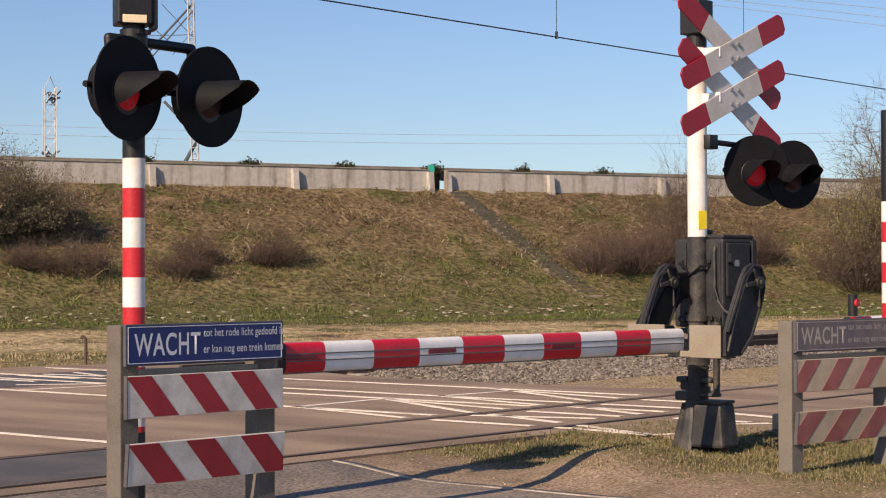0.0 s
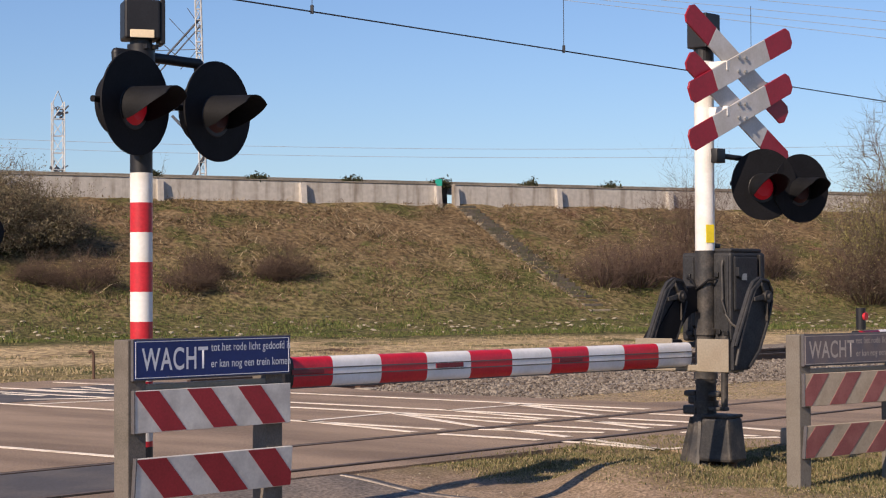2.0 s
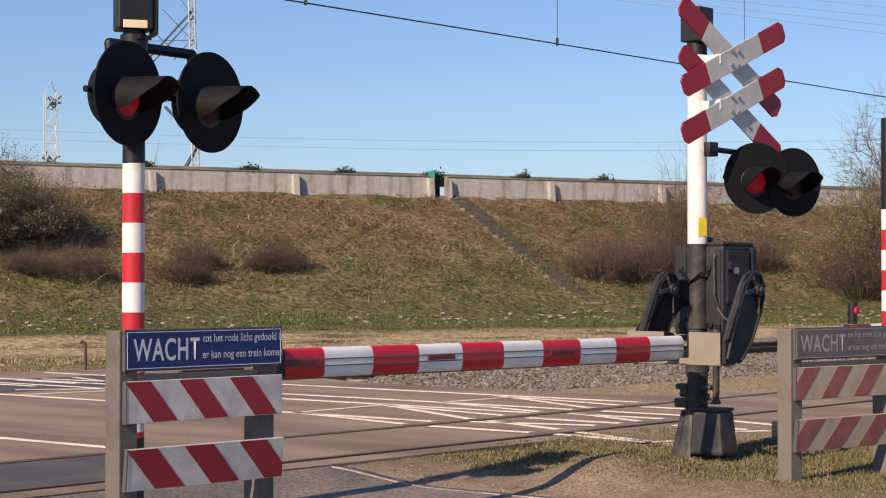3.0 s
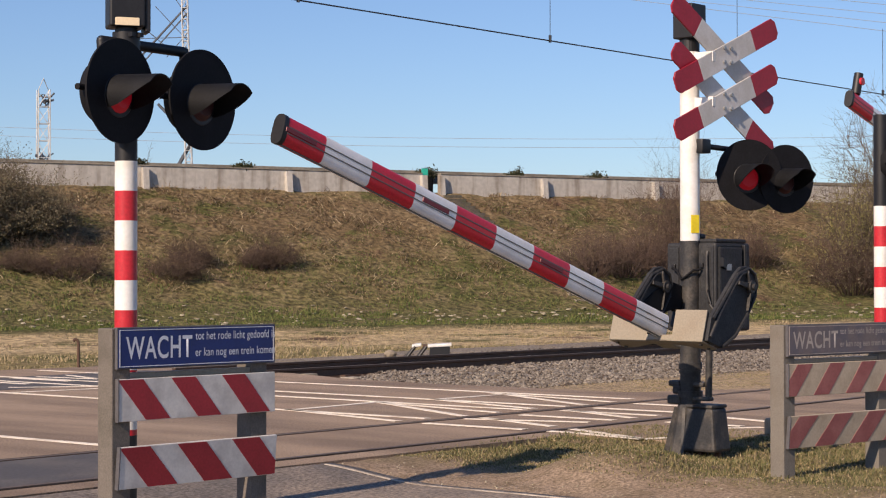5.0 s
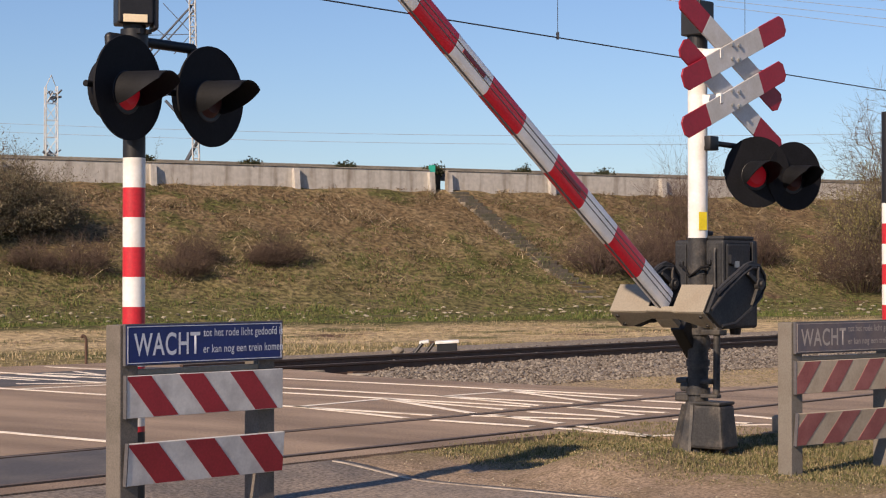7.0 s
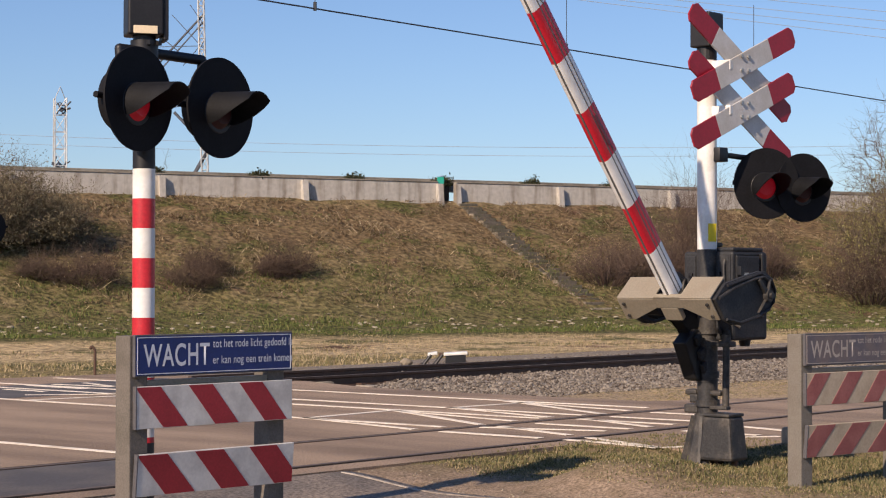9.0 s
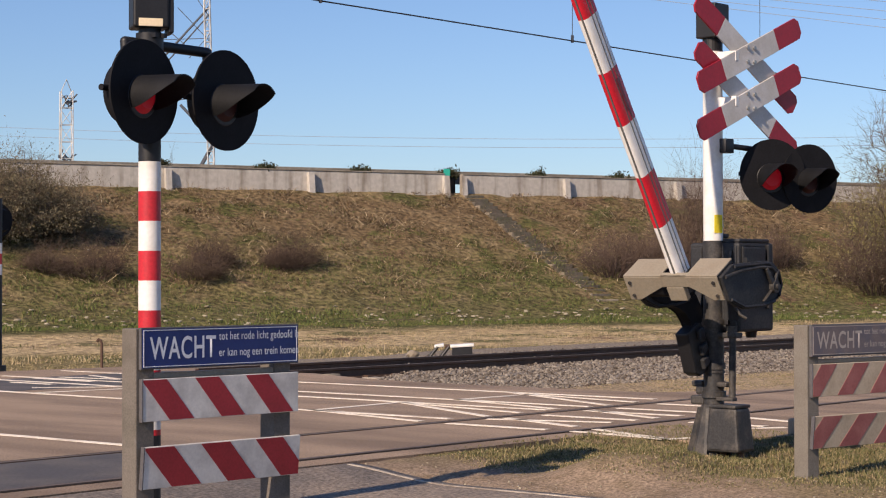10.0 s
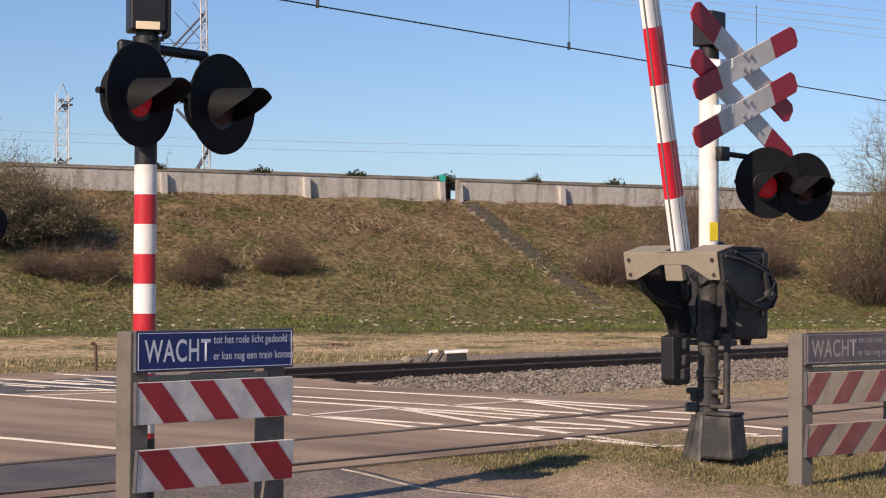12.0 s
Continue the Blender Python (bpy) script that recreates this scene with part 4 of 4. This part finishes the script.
        part("pivot_hub", bm, WORN, side, smooth=True)
    # black octagonal block added in place of the boom's shadow on the left bracket
    bm = bmesh.new()
    prism(bm, [(0.43, -0.50), (0.39, -0.536), (0.27, -0.536), (0.22, -0.49), (0.22, -0.37), (0.27, -0.32), (0.39, -0.32), (0.43, -0.36)], -0.31, -0.13, None, 0.006)
    part("shadow_block", bm, MATT, arm_ob)
    # the curved arm that carries the counterweight
    bm = bmesh.new()
    prism(bm, [(0.40, -0.53), (0.30, -0.50), (0.217, -0.455), (0.14, -0.415), (0.07, -0.355), (0.01, -0.28), (-0.04, -0.21), (-0.09, -0.165), (-0.16, -0.125), (-0.26, -0.10), (-0.33, -0.12), (-0.34, 0.02), (-0.25, 0.08), (-0.12, 0.07), (0.0, 0.02), (0.12, -0.08), (0.25, -0.22), (0.40, -0.36)], -0.43, -0.33, None, 0.008)
    part("weight_arm", bm, MATT, arm_ob)
    bm = bmesh.new()
    prism(bm, [(-0.28, -0.235), (-0.60, -0.30), (-0.655, -0.26), (-0.685, -0.10), (-0.64, -0.07), (-0.335, -0.016), (-0.29, -0.06)], -0.42, -0.30, None, 0.012)
    weight = part("counterweight", bm, BLACK, arm_ob)
    for x, z in ((-0.36, -0.10), (-0.48, -0.13), (-0.58, -0.17)):
        bm = bmesh.new()
        prism(bm, [(x - 0.04, z - 0.05), (x + 0.04, z - 0.03), (x + 0.03, z + 0.05), (x - 0.03, z + 0.035)], -0.305, -0.265, None, 0.01)
        part("weight_clamp", bm, CAST, weight)
    bm = bmesh.new()
    box(bm, 0.225, 0.342, -0.08, 0.07, -0.549, -0.50, 0.006)
    part("clamp_block", bm, TAN, arm_ob)
    s = 0.40
    for k in range(stripes + 1):
        e = min(reach, first + k * stripe)
        bm = bmesh.new()
        outline = [(0.047 * math.copysign(abs(math.cos(a)) ** 0.7, math.cos(a)), 0.089 * math.copysign(abs(math.sin(a)) ** 0.6, math.sin(a))) for a in (radians(15 * i) for i in range(24))]
        prism(bm, outline, s, e, Matrix.Translation((0, 0, -0.427)) @ pose(0, 0, 0, 0, 0, -90))
        band = part("boom_band", bm, BOOM_WHITE if k % 2 == 0 else BOOM_RED, arm_ob, smooth=True)
        bm = bmesh.new()
        for z in (0.022, -0.018):
            box(bm, s, e, 0.043, 0.0495, -0.427 + z - 0.0035, -0.427 + z + 0.0035)
        part("groove", bm, GROOVE, band)
        s = e
    end = s
    bm = bmesh.new()
    prism(bm, [(x * 1.03, z * 1.03) for x, z in outline], end, end + 0.035, Matrix.Translation((0, 0, -0.427)) @ pose(0, 0, 0, 0, 0, -90))
    part("tip_cap", bm, BLACK, arm_ob, smooth=True)
    bm = bmesh.new()
    box(bm, 0.44, end, 0.008, 0.02, -0.5205, -0.507)
    part("edge_strip", bm, GROOVE, arm_ob)
    # the boom's own slot lamps, all in one dull unlit red
    for k, mat in ((3, BOOM_SLOT), (6, BOOM_SLOT), (9, BOOM_SLOT)):
        if k <= stripes:
            c = first + (k - 0.5) * stripe
            bm = bmesh.new()
            box(bm, c - 0.13, c + 0.13, 0.041, 0.053, -0.427 - 0.010, -0.427 + 0.018, 0.003)
            part("boom_lamp", bm, mat, arm_ob)
    if tip_lamp:
        bm = bmesh.new()
        rod(bm, (end - 0.1, 0, -0.33), (end - 0.1, 0, -0.10), 0.05, n=16)
        part("tip_lamp", bm, BLACK, arm_ob, smooth=True)
        bm = bmesh.new()
        rod(bm, (end - 0.1, 0.04, -0.19), (end - 0.1, 0.065, -0.19), 0.042, n=16)
        part("tip_lens", bm, RED, arm_ob, smooth=True)
    return arm_ob


BOOM_WHITE = material("boom_white", (0.90, 0.89, 0.87), 0.35, var=0.04, scale=5, fine=60, bump=0.02, second=(0.80, 0.79, 0.76))
BOOM_RED = material("boom_red", (0.68, 0.016, 0.034), 0.35, var=0.10, scale=5, fine=60, bump=0.02)
GROOVE = material("grey_groove", (0.13, 0.125, 0.12), 0.6, var=0.1, bump=0)
BOOM_SLOT = material("boom_slot", (0.20, 0.02, 0.03), 0.4, var=0.1)


def make_barrier(m, detailed, stripes, stripe, first, tip_lamp, reach):
    b = thing("level_crossing_barrier", m, "black barrier machine on a mast with striped swinging boom", "barrier", "barriers")
    bm = bmesh.new()
    rod(bm, (0, 0, 0.3), (0, 0, 1.63), 0.08, n=28)
    part("lower_mast", bm, WORN, b, smooth=True)
    bm = bmesh.new()
    rod(bm, (0, 0, 1.63), (0, 0, 3.2), 0.0765, n=28)
    part("white_mast", bm, WHITE, b, smooth=True)
    bm = bmesh.new()
    box(bm, -0.50, 0.0, -0.22, 0.235, 0.925, 1.615, 0.022)
    house = part("machine_housing", bm, CAST, b)
    bm = bmesh.new()
    box(bm, -0.46, -0.02, -0.06, 0.225, 1.612, 1.645, 0.014)
    part("cap", bm, CAST, house)
    bm = bmesh.new()
    box(bm, -0.12, -0.04, -0.02, 0.07, 1.648, 1.685, 0.012)
    part("lifting_eye", bm, BLACK, house)
    bm = bmesh.new()
    box(bm, -0.36, -0.03, 0.232, 0.255, 1.16, 1.585, 0.016)
    door = part("service_door", bm, CAST, house)
    bm = bmesh.new()
    box(bm, -0.41, -0.38, 0.225, 0.262, 1.10, 1.60, 0.008)
    part("hinge_bar", bm, BLACK, house)
    bm = bmesh.new()
    box(bm, -0.19, -0.12, 0.254, 0.26, 1.40, 1.45, 0.002)
    part("type_plate", bm, STEEL, door, "small pale type plate")
    bm = bmesh.new()
    prism(bm, [(-0.10, 1.46), (-0.03, 1.50), (-0.03, 1.43), (-0.07, 1.41)], 0.253, 0.285, None, 0.004)
    part("door_latch", bm, BLACK, door)
    bm = bmesh.new()
    box(bm, -0.02, 0.012, -0.20, -0.10, 0.99, 1.58, 0.008)
    part("side_panel", bm, CAST, house)
    bm = bmesh.new()
    box(bm, -0.02, 0.010, 0.10, 0.215, 1.0, 1.59, 0.008)
    part("side_panel", bm, CAST, house)
    bm = bmesh.new()
    sweep(bm, [Vector(p) for p in ((0.015, 0.17, 1.55), (0.028, 0.17, 1.50), (0.028, 0.175, 1.25), (0.03, 0.20, 1.14), (0.03, 0.26, 1.06), (0.0, 0.30, 1.03))], 0.012, 8)
    part("hose", bm, WORN, house, smooth=True)
    bm = bmesh.new()
    sweep(bm, [Vector(p) for p in ((0.05, -0.13, 1.42), (0.075, -0.07, 1.40), (0.092, -0.02, 1.33), (0.092, 0.03, 1.36), (0.08, 0.08, 1.40), (0.03, 0.12, 1.41))], 0.010, 8)
    part("cable", bm, MATT, house, smooth=True)
    for y, z in ((-0.15, 0.99), (-0.12, 0.985), (0.13, 1.0), (0.2, 0.99), (-0.14, 1.43), (0.115, 1.44)):
        bm = bmesh.new()
        box(bm, 0.0, 0.03, y - 0.018, y + 0.018, z - 0.02, z + 0.02, 0.006)
        part("bolt_lug", bm, BLACK, house)
    bm = bmesh.new()
    rod(bm, (-0.3, 0.15, 0.875), (-0.3, 0.15, 0.94), 0.04, 0.05, n=14)
    part("drain_plug", bm, BLACK, house, smooth=True)
    for z, r, h in ((1.0, 0.094, 0.05), (0.905, 0.092, 0.055), (0.66, 0.092, 0.05), (0.615, 0.087, 0.02), (1.36, 0.084, 0.02), (0.44, 0.096, 0.05)):
        bm = bmesh.new()
        rod(bm, (0, 0, z - h / 2), (0, 0, z + h / 2), r, n=28)
        part("collar", bm, WORN, b, smooth=True)
    bm = bmesh.new()
    box(bm, -0.05, 0.06, -0.135, 0.235, 0.878, 0.922, 0.010)
    part("flange_plate", bm, WORN, b)
    bm = bmesh.new()
    sweep(bm, [Vector(p) for p in ((0.02, 0.185, 0.95), (0.02, 0.185, 0.80), (0.02, 0.180, 0.42))], 0.027, 12)
    part("conduit", bm, WORN, b, smooth=True)
    bm = bmesh.new()
    rod(bm, (0.02, 0.185, 0.90), (0.02, 0.185, 0.97), 0.037, n=14)
    part("gland", bm, WORN, b, smooth=True)
    bm = bmesh.new()
    box(bm, 0.0, 0.07, 0.06, 0.215, 0.395, 0.425, 0.008)
    part("conduit_clip", bm, WORN, b)
    for y0, y1, z0, z1 in ((-0.165, -0.06, 0.50, 0.545), (-0.125, -0.05, 0.44, 0.51), (-0.175, -0.05, 0.36, 0.43), (0.06, 0.16, 0.50, 0.54)):
        bm = bmesh.new()
        box(bm, -0.05, 0.07, y0, y1, z0, z1, 0.014)
        part("hinge_lug", bm, WORN, b)
    # cast foot: a tapered column with flanges beside a junction box
    bm = bmesh.new()
    rod(bm, (0, -0.04, -0.10), (0, -0.01, 0.36), 0.165, 0.085, n=10)
    for k in range(5):
        a = radians(72 * k + 20)
        prism(bm, [(0.05, -0.10), (0.205, -0.10), (0.10, 0.34), (0.05, 0.34)], -0.012, 0.012, pose(0, -0.03, 0, 0, 0, math.degrees(a)))
    part("cast_foot", bm, WORN, b)
    bm = bmesh.new()
    box(bm, -0.11, 0.11, -0.14, 0.14, 0.0, 0.28, 0.02)
    for w in bm.verts:
        if w.co.z > 0.14:
            w.co.x, w.co.y = w.co.x * 0.86, w.co.y * 0.80
    bmesh.ops.transform(bm, matrix=pose(0.04, 0.17, 0.01) @ Matrix.Diagonal((1.08, 1.08, 1.2, 1)), verts=bm.verts)
    jb = part("junction_box", bm, WORN, b)
    bm = bmesh.new()
    box(bm, -0.07, 0.15, 0.05, 0.29, 0.345, 0.37, 0.008)
    part("lid", bm, WORN, jb)
    bm = bmesh.new()
    for y in (0.12, 0.28):
        box(bm, 0.03, 0.07, y - 0.02, y + 0.02, -0.09, 0.03, 0.006)
    box(bm, -0.05, 0.08, 0.08, 0.34, -0.10, -0.045, 0.01)
    part("bracket", bm, RUST, jb)
    if detailed:
        bm = bmesh.new()
        box(bm, -0.10, 0.10, -0.09, 0.09, 3.2, 3.47, 0.01)
        rod(bm, (0, 0, 3.1), (0, 0, 3.22), 0.078, n=24)
        part("mast_cap", bm, BLACK, b)
        bm = bmesh.new()
        prism(bm, [(-0.035, -0.07), (0.035, -0.07), (0.035, 0.07), (-0.035, 0.07)], 0.072, 0.079, pose(0, 0, 1.76, 0, 0, -25))
        part("mast_label", bm, YELLOW, b, "yellow label")
        for z in (3.05, 2.70):
            bm = bmesh.new()
            rod(bm, (0, 0, z - 0.02), (0, 0, z + 0.02), 0.077, n=24)
            box(bm, -0.035, 0.035, 0.06, 0.235, z - 0.04, z + 0.04, 0.006)
            part("cross_clamp", bm, WHITE, b)
        # two crosses, one over the other; each slat leans in the plane of the sign
        for k, z in enumerate((3.07, 2.71)):
            base = pose(-0.15, 0.225, z, 0, 0, -8)
            front = cross_arm(b, base @ pose(0, 0.022, 0, 0, 24, 0) @ pose(0, 0, 0, 0, 0, 90), 1.31, 0.172)
            cross_arm(b, base @ pose(0, -0.012, 0, 0, -33, 0) @ pose(0, 0, 0, 0, 0, 90), 1.38, 0.172)
            for x in (-0.04, 0.04):
                for zz in (-0.055, 0.055):
                    bm = bmesh.new()
                    rod(bm, base @ Vector((x, 0.02, zz)), base @ Vector((x, 0.045, zz)), 0.014, n=8)
                    part("bolt", bm, STEEL, front)
        arm_bm = bmesh.new()
        tube(arm_bm, [(0, 0.02, 2.365), (-0.12, 0.10, 2.365), (-0.40, 0.16, 2.35), (-0.76, 0.28, 2.33)], 0.022)
        box(arm_bm, -0.10, 0.02, 0.05, 0.13, 2.31, 2.42, 0.006)
        part("lamp_arm", arm_bm, BLACK, b, smooth=True)
        bm = bmesh.new()
        rod(bm, (0, 0, 2.34), (0, 0, 2.39), 0.078, n=24)
        part("lamp_clamp", bm, WHITE, b)
        lamp_head(b, pose(-0.42, 0.28, 2.15, 0, 0, 58), 0.28, True, 0.29)
        lamp_head(b, pose(-0.73, 0.43, 2.125, 0, 0, 70), 0.272, False, 0.27)
    at = Matrix.Translation((-0.107, 0.103, 1.277)) if not detailed else m.inverted() @ pose(2.087, 14.26, 1.277, 0, 0, BARRIER_TURN + 180)
    return b, make_arm(b, at, stripes, stripe, first, tip_lamp, reach), at.translation.copy()


barrier, arm, AX = make_barrier(pose(2.068, 14.7, 0, 0, 0, BARRIER_TURN + 180), True, 9, 0.416, 0.825, False, 4.475)
far_barrier, far_arm, FAR_AX = make_barrier(pose(9.62, 25.9, 0, 0, 0, BARRIER_TURN + 180), False, 17, 0.437, 0.767, True, 99)


def letters(text, parent, x0, x1, z, height, mat, y, bold=0.006):
    """Raised letters that fill x0 to x1, with capitals of the given height."""
    cu = bpy.data.curves.new("lettering", "FONT")
    cu.body, cu.extrude, cu.offset, cu.space_character = text, 0.0, bold, 1.0 + 6 * bold
    tmp = bpy.data.objects.new("lettering", cu)
    scene.collection.objects.link(tmp)
    bpy.context.view_layer.update()
    me = bpy.data.meshes.new_from_object(tmp.evaluated_get(bpy.context.evaluated_depsgraph_get()))
    bpy.data.objects.remove(tmp)
    co = [v.co.copy() for v in me.vertices]
    lo, hi = min(c.x for c in co), max(c.x for c in co)
    sx, sz = (x1 - x0) / (hi - lo), height / 0.69
    for v, c in zip(me.vertices, co):
        v.co = (x0 + (c.x - lo) * sx, y, z + c.y * sz)
    me.materials.clear()
    me.materials.append(mat)
    ob = new("lettering", me)
    ob.parent = parent
    return ob


FRAME = material("dark_sign_frame", (0.10, 0.095, 0.10), 0.6, var=0.15)


def fence(m, length, height, lean, mats, label, wood):
    blue, letter, white, red = mats
    f = thing("warning_fence", m, label, "fence", "warning fences")
    for x in (0.045, length - 0.10):
        bm = bmesh.new()
        box(bm, x - 0.06, x + 0.06, 0.012, 0.132, -0.20, height, 0.006)
        part("post", bm, wood, f)
    bm = bmesh.new()
    box(bm, 0.0, length, -0.012, 0.010, height - 0.215, height + 0.005, 0.003)
    sign = part("sign", bm, FRAME, f, "warning sign with white lettering")
    bm = bmesh.new()
    box(bm, 0.008, length - 0.008, -0.014, -0.006, height - 0.207, height - 0.003)
    part("sign_face", bm, blue, sign)
    bm = bmesh.new()
    z0, z1 = height - 0.202, height - 0.008
    for x0, x1, za, zb in ((0.014, length - 0.014, z0, z0 + 0.004), (0.014, length - 0.014, z1 - 0.004, z1), (0.014, 0.018, z0 + 0.004, z1 - 0.004), (length - 0.018, length - 0.014, z0 + 0.004, z1 - 0.004)):
        box(bm, x0, x1, -0.0158, -0.013, za, zb)
    part("border_line", bm, letter, sign)
    letters("WACHT", sign, 0.055, 0.517 * length / 1.14, height - 0.160, 0.114, letter, -0.0155, 0.014)
    letters("tot het rode licht gedoofd is", sign, 0.54 * length / 1.14, length - 0.004, height - 0.070, 0.043, letter, -0.0155)
    letters("er kan nog een trein komen", sign, 0.54 * length / 1.14, length - 0.004, height - 0.158, 0.043, letter, -0.0155)
    bm = bmesh.new()
    box(bm, 0.1, length - 0.1, 0.02, 0.07, height - 0.265, height - 0.235, 0.004)
    part("rail", bm, TAN, f)
    for z, h, off, pitch, wide, slant, tip in ((height - 0.487, 0.222, 0.0, 0.356, 0.165, 0.185, 0), (height - 0.838, 0.222, -0.002, 0.385, 0.20, 0.20, 5)):
        bm = bmesh.new()
        box(bm, 0.012 + off, length + off, -0.012, 0.010, z, z + h, 0.003)
        board = part("board", bm, white, f)
        bm = bmesh.new()
        box(bm, 0.006 + off, 0.0125 + off, -0.0145, 0.014, z - 0.002, z + h + 0.002, 0.001)
        part("end_cap", bm, FRAME, board, "dark edge strip")
        shift = slant * lean
        board.matrix_basis = pose(0, 0, z) @ pose(0, 0, 0, tip, 0, 0) @ pose(0, 0, -z)
        for k in range(-1 if lean < 0 else 0, 5 if lean < 0 else 3):
            a = off + 0.005 + k * pitch + (0.0 if lean > 0 else 0.10)
            lo, hi = 0.016 + off, length - 0.004 + off
            q = [(a, z + h - 0.004), (a + wide, z + h - 0.004), (a + wide + shift, z + 0.004), (a + shift, z + 0.004)]
            bm = bmesh.new()
            prism(bm, q, -0.0145, -0.006)
            for x, nrm in ((lo, (-1, 0, 0)), (hi, (1, 0, 0))):
                g = bmesh.ops.bisect_plane(bm, geom=bm.verts[:] + bm.edges[:] + bm.faces[:], plane_co=(x, 0, 0), plane_no=nrm, clear_outer=True)
                bmesh.ops.holes_fill(bm, edges=[e for e in bm.edges if e.is_boundary], sides=0)
            if len(bm.faces):
                part("red_stripe", bm, red, board)
            else:
                bm.free()
    return f


fence(pose(-1.60, 9.85, 0, 0, 0, 90 - 42.9), 1.108, 1.085, 1, (BLUE, LETTER, BOARD_WHITE, BOARD_RED), "low fence, blue warning sign over red and white striped boards", GREYWOOD)
fence(pose(2.46, 12.84, 0, 0, 0, 90 - 50), 1.2, 1.02, -1, (FADED_BLUE, FADED_LETTER, FADED_WHITE, FADED_RED), "low fence with sun-faded sign over faded striped boards", PALE_POST)


# ---- small things along the track ----
def bent_post(m):
    t = thing("bent_post", m, "short rusty steel post with hooked top", "post")
    bm = bmesh.new()
    tube(bm, [(0, 0, -0.05), (0, 0, 0.42), (-0.02, 0, 0.46), (-0.05, 0, 0.475), (-0.075, 0, 0.44)], 0.022, 10)
    part("pipe", bm, RUST, t, smooth=True)


bent_post(pose(-5.19, 28.44, -0.05))


def track_box(m):
    t = thing("track_box", m, "dark trackside box with white lid on splayed legs", "equipment box")
    for x0, x1 in ((-0.34, -0.17), (-0.06, 0.36)):
        bm = bmesh.new()
        box(bm, x0, x1, -0.22, 0.22, 0.20, 0.25, 0.012)
        for w in bm.verts:
            w.co.z += 0.012 * math.sin(w.co.x * 23)
        part("lid", bm, WHITE, t, "white lid")
    bm = bmesh.new()
    box(bm, -0.15, -0.07, -0.2, 0.2, 0.19, 0.235, 0.008)
    part("hinge", bm, RUST, t)
    bm = bmesh.new()
    prism(bm, [(-0.04, 0), (0.33, 0), (0.33, 0.2), (-0.02, 0.2)], -0.2, 0.2, None, 0.01)
    part("case", bm, BLACK, t)
    for y in (-0.2, 0.2):
        for xa, xb in ((-0.44, -0.28), (-0.24, -0.08)):
            bm = bmesh.new()
            rod(bm, (xa, y, 0), (xb, y, 0.21), 0.028, n=8)
            part("leg", bm, BLACK, t)
    bm = bmesh.new()
    bmesh.ops.create_icosphere(bm, subdivisions=2, radius=0.1, matrix=Matrix.Translation((-0.72, 0, 0.07)) @ Matrix.Diagonal((1.15, 0.9, 0.75, 1)))
    for w in bm.verts:
        w.co += Vector((1, 1, 1)) * 0.02 * noise.noise(w.co * 14)
    part("cover", bm, EDGING, t, "small pale cover")


track_box(TRACK @ pose(25.7, 21.5, -0.08, 0, 0, -50))

def low_block(m):
    bm = bmesh.new()
    box(bm, -0.12, 0.12, -0.08, 0.08, -0.03, 0.12, 0.02)
    ob = part("marker_block", bm, EDGING)
    ob.matrix_basis = m
    tagged(ob, "small pale concrete block beside the road", "block")


low_block(pose(3.05, 16.2, 0.02, 0, 0, 20))
low_block(TRACK @ pose(19.1, 18.2, -0.11))


SWING = ((0, 0.2), (3.0, 0.2), (3.2, 1.2), (3.6, 4.6), (4.8, 15.5), (5, 17.3), (5.5, 21.85), (6, 26.0), (6.5, 30.6), (7, 34.7), (9, 49.7), (9.5, 53.6), (10, 57.7), (10.5, 62.0), (11, 66.6), (11.5, 71.5), (12, 77.0))


def motions():
    walk(arm, [(t, Matrix.Translation(AX) @ pose(0, 0, 0, 0, -a, 0)) for t, a in SWING])
    walk(far_arm, [(t, Matrix.Translation(FAR_AX) @ pose(0, 0, 0, 0, 0.6 - a, 0)) for t, a in SWING])


motions()
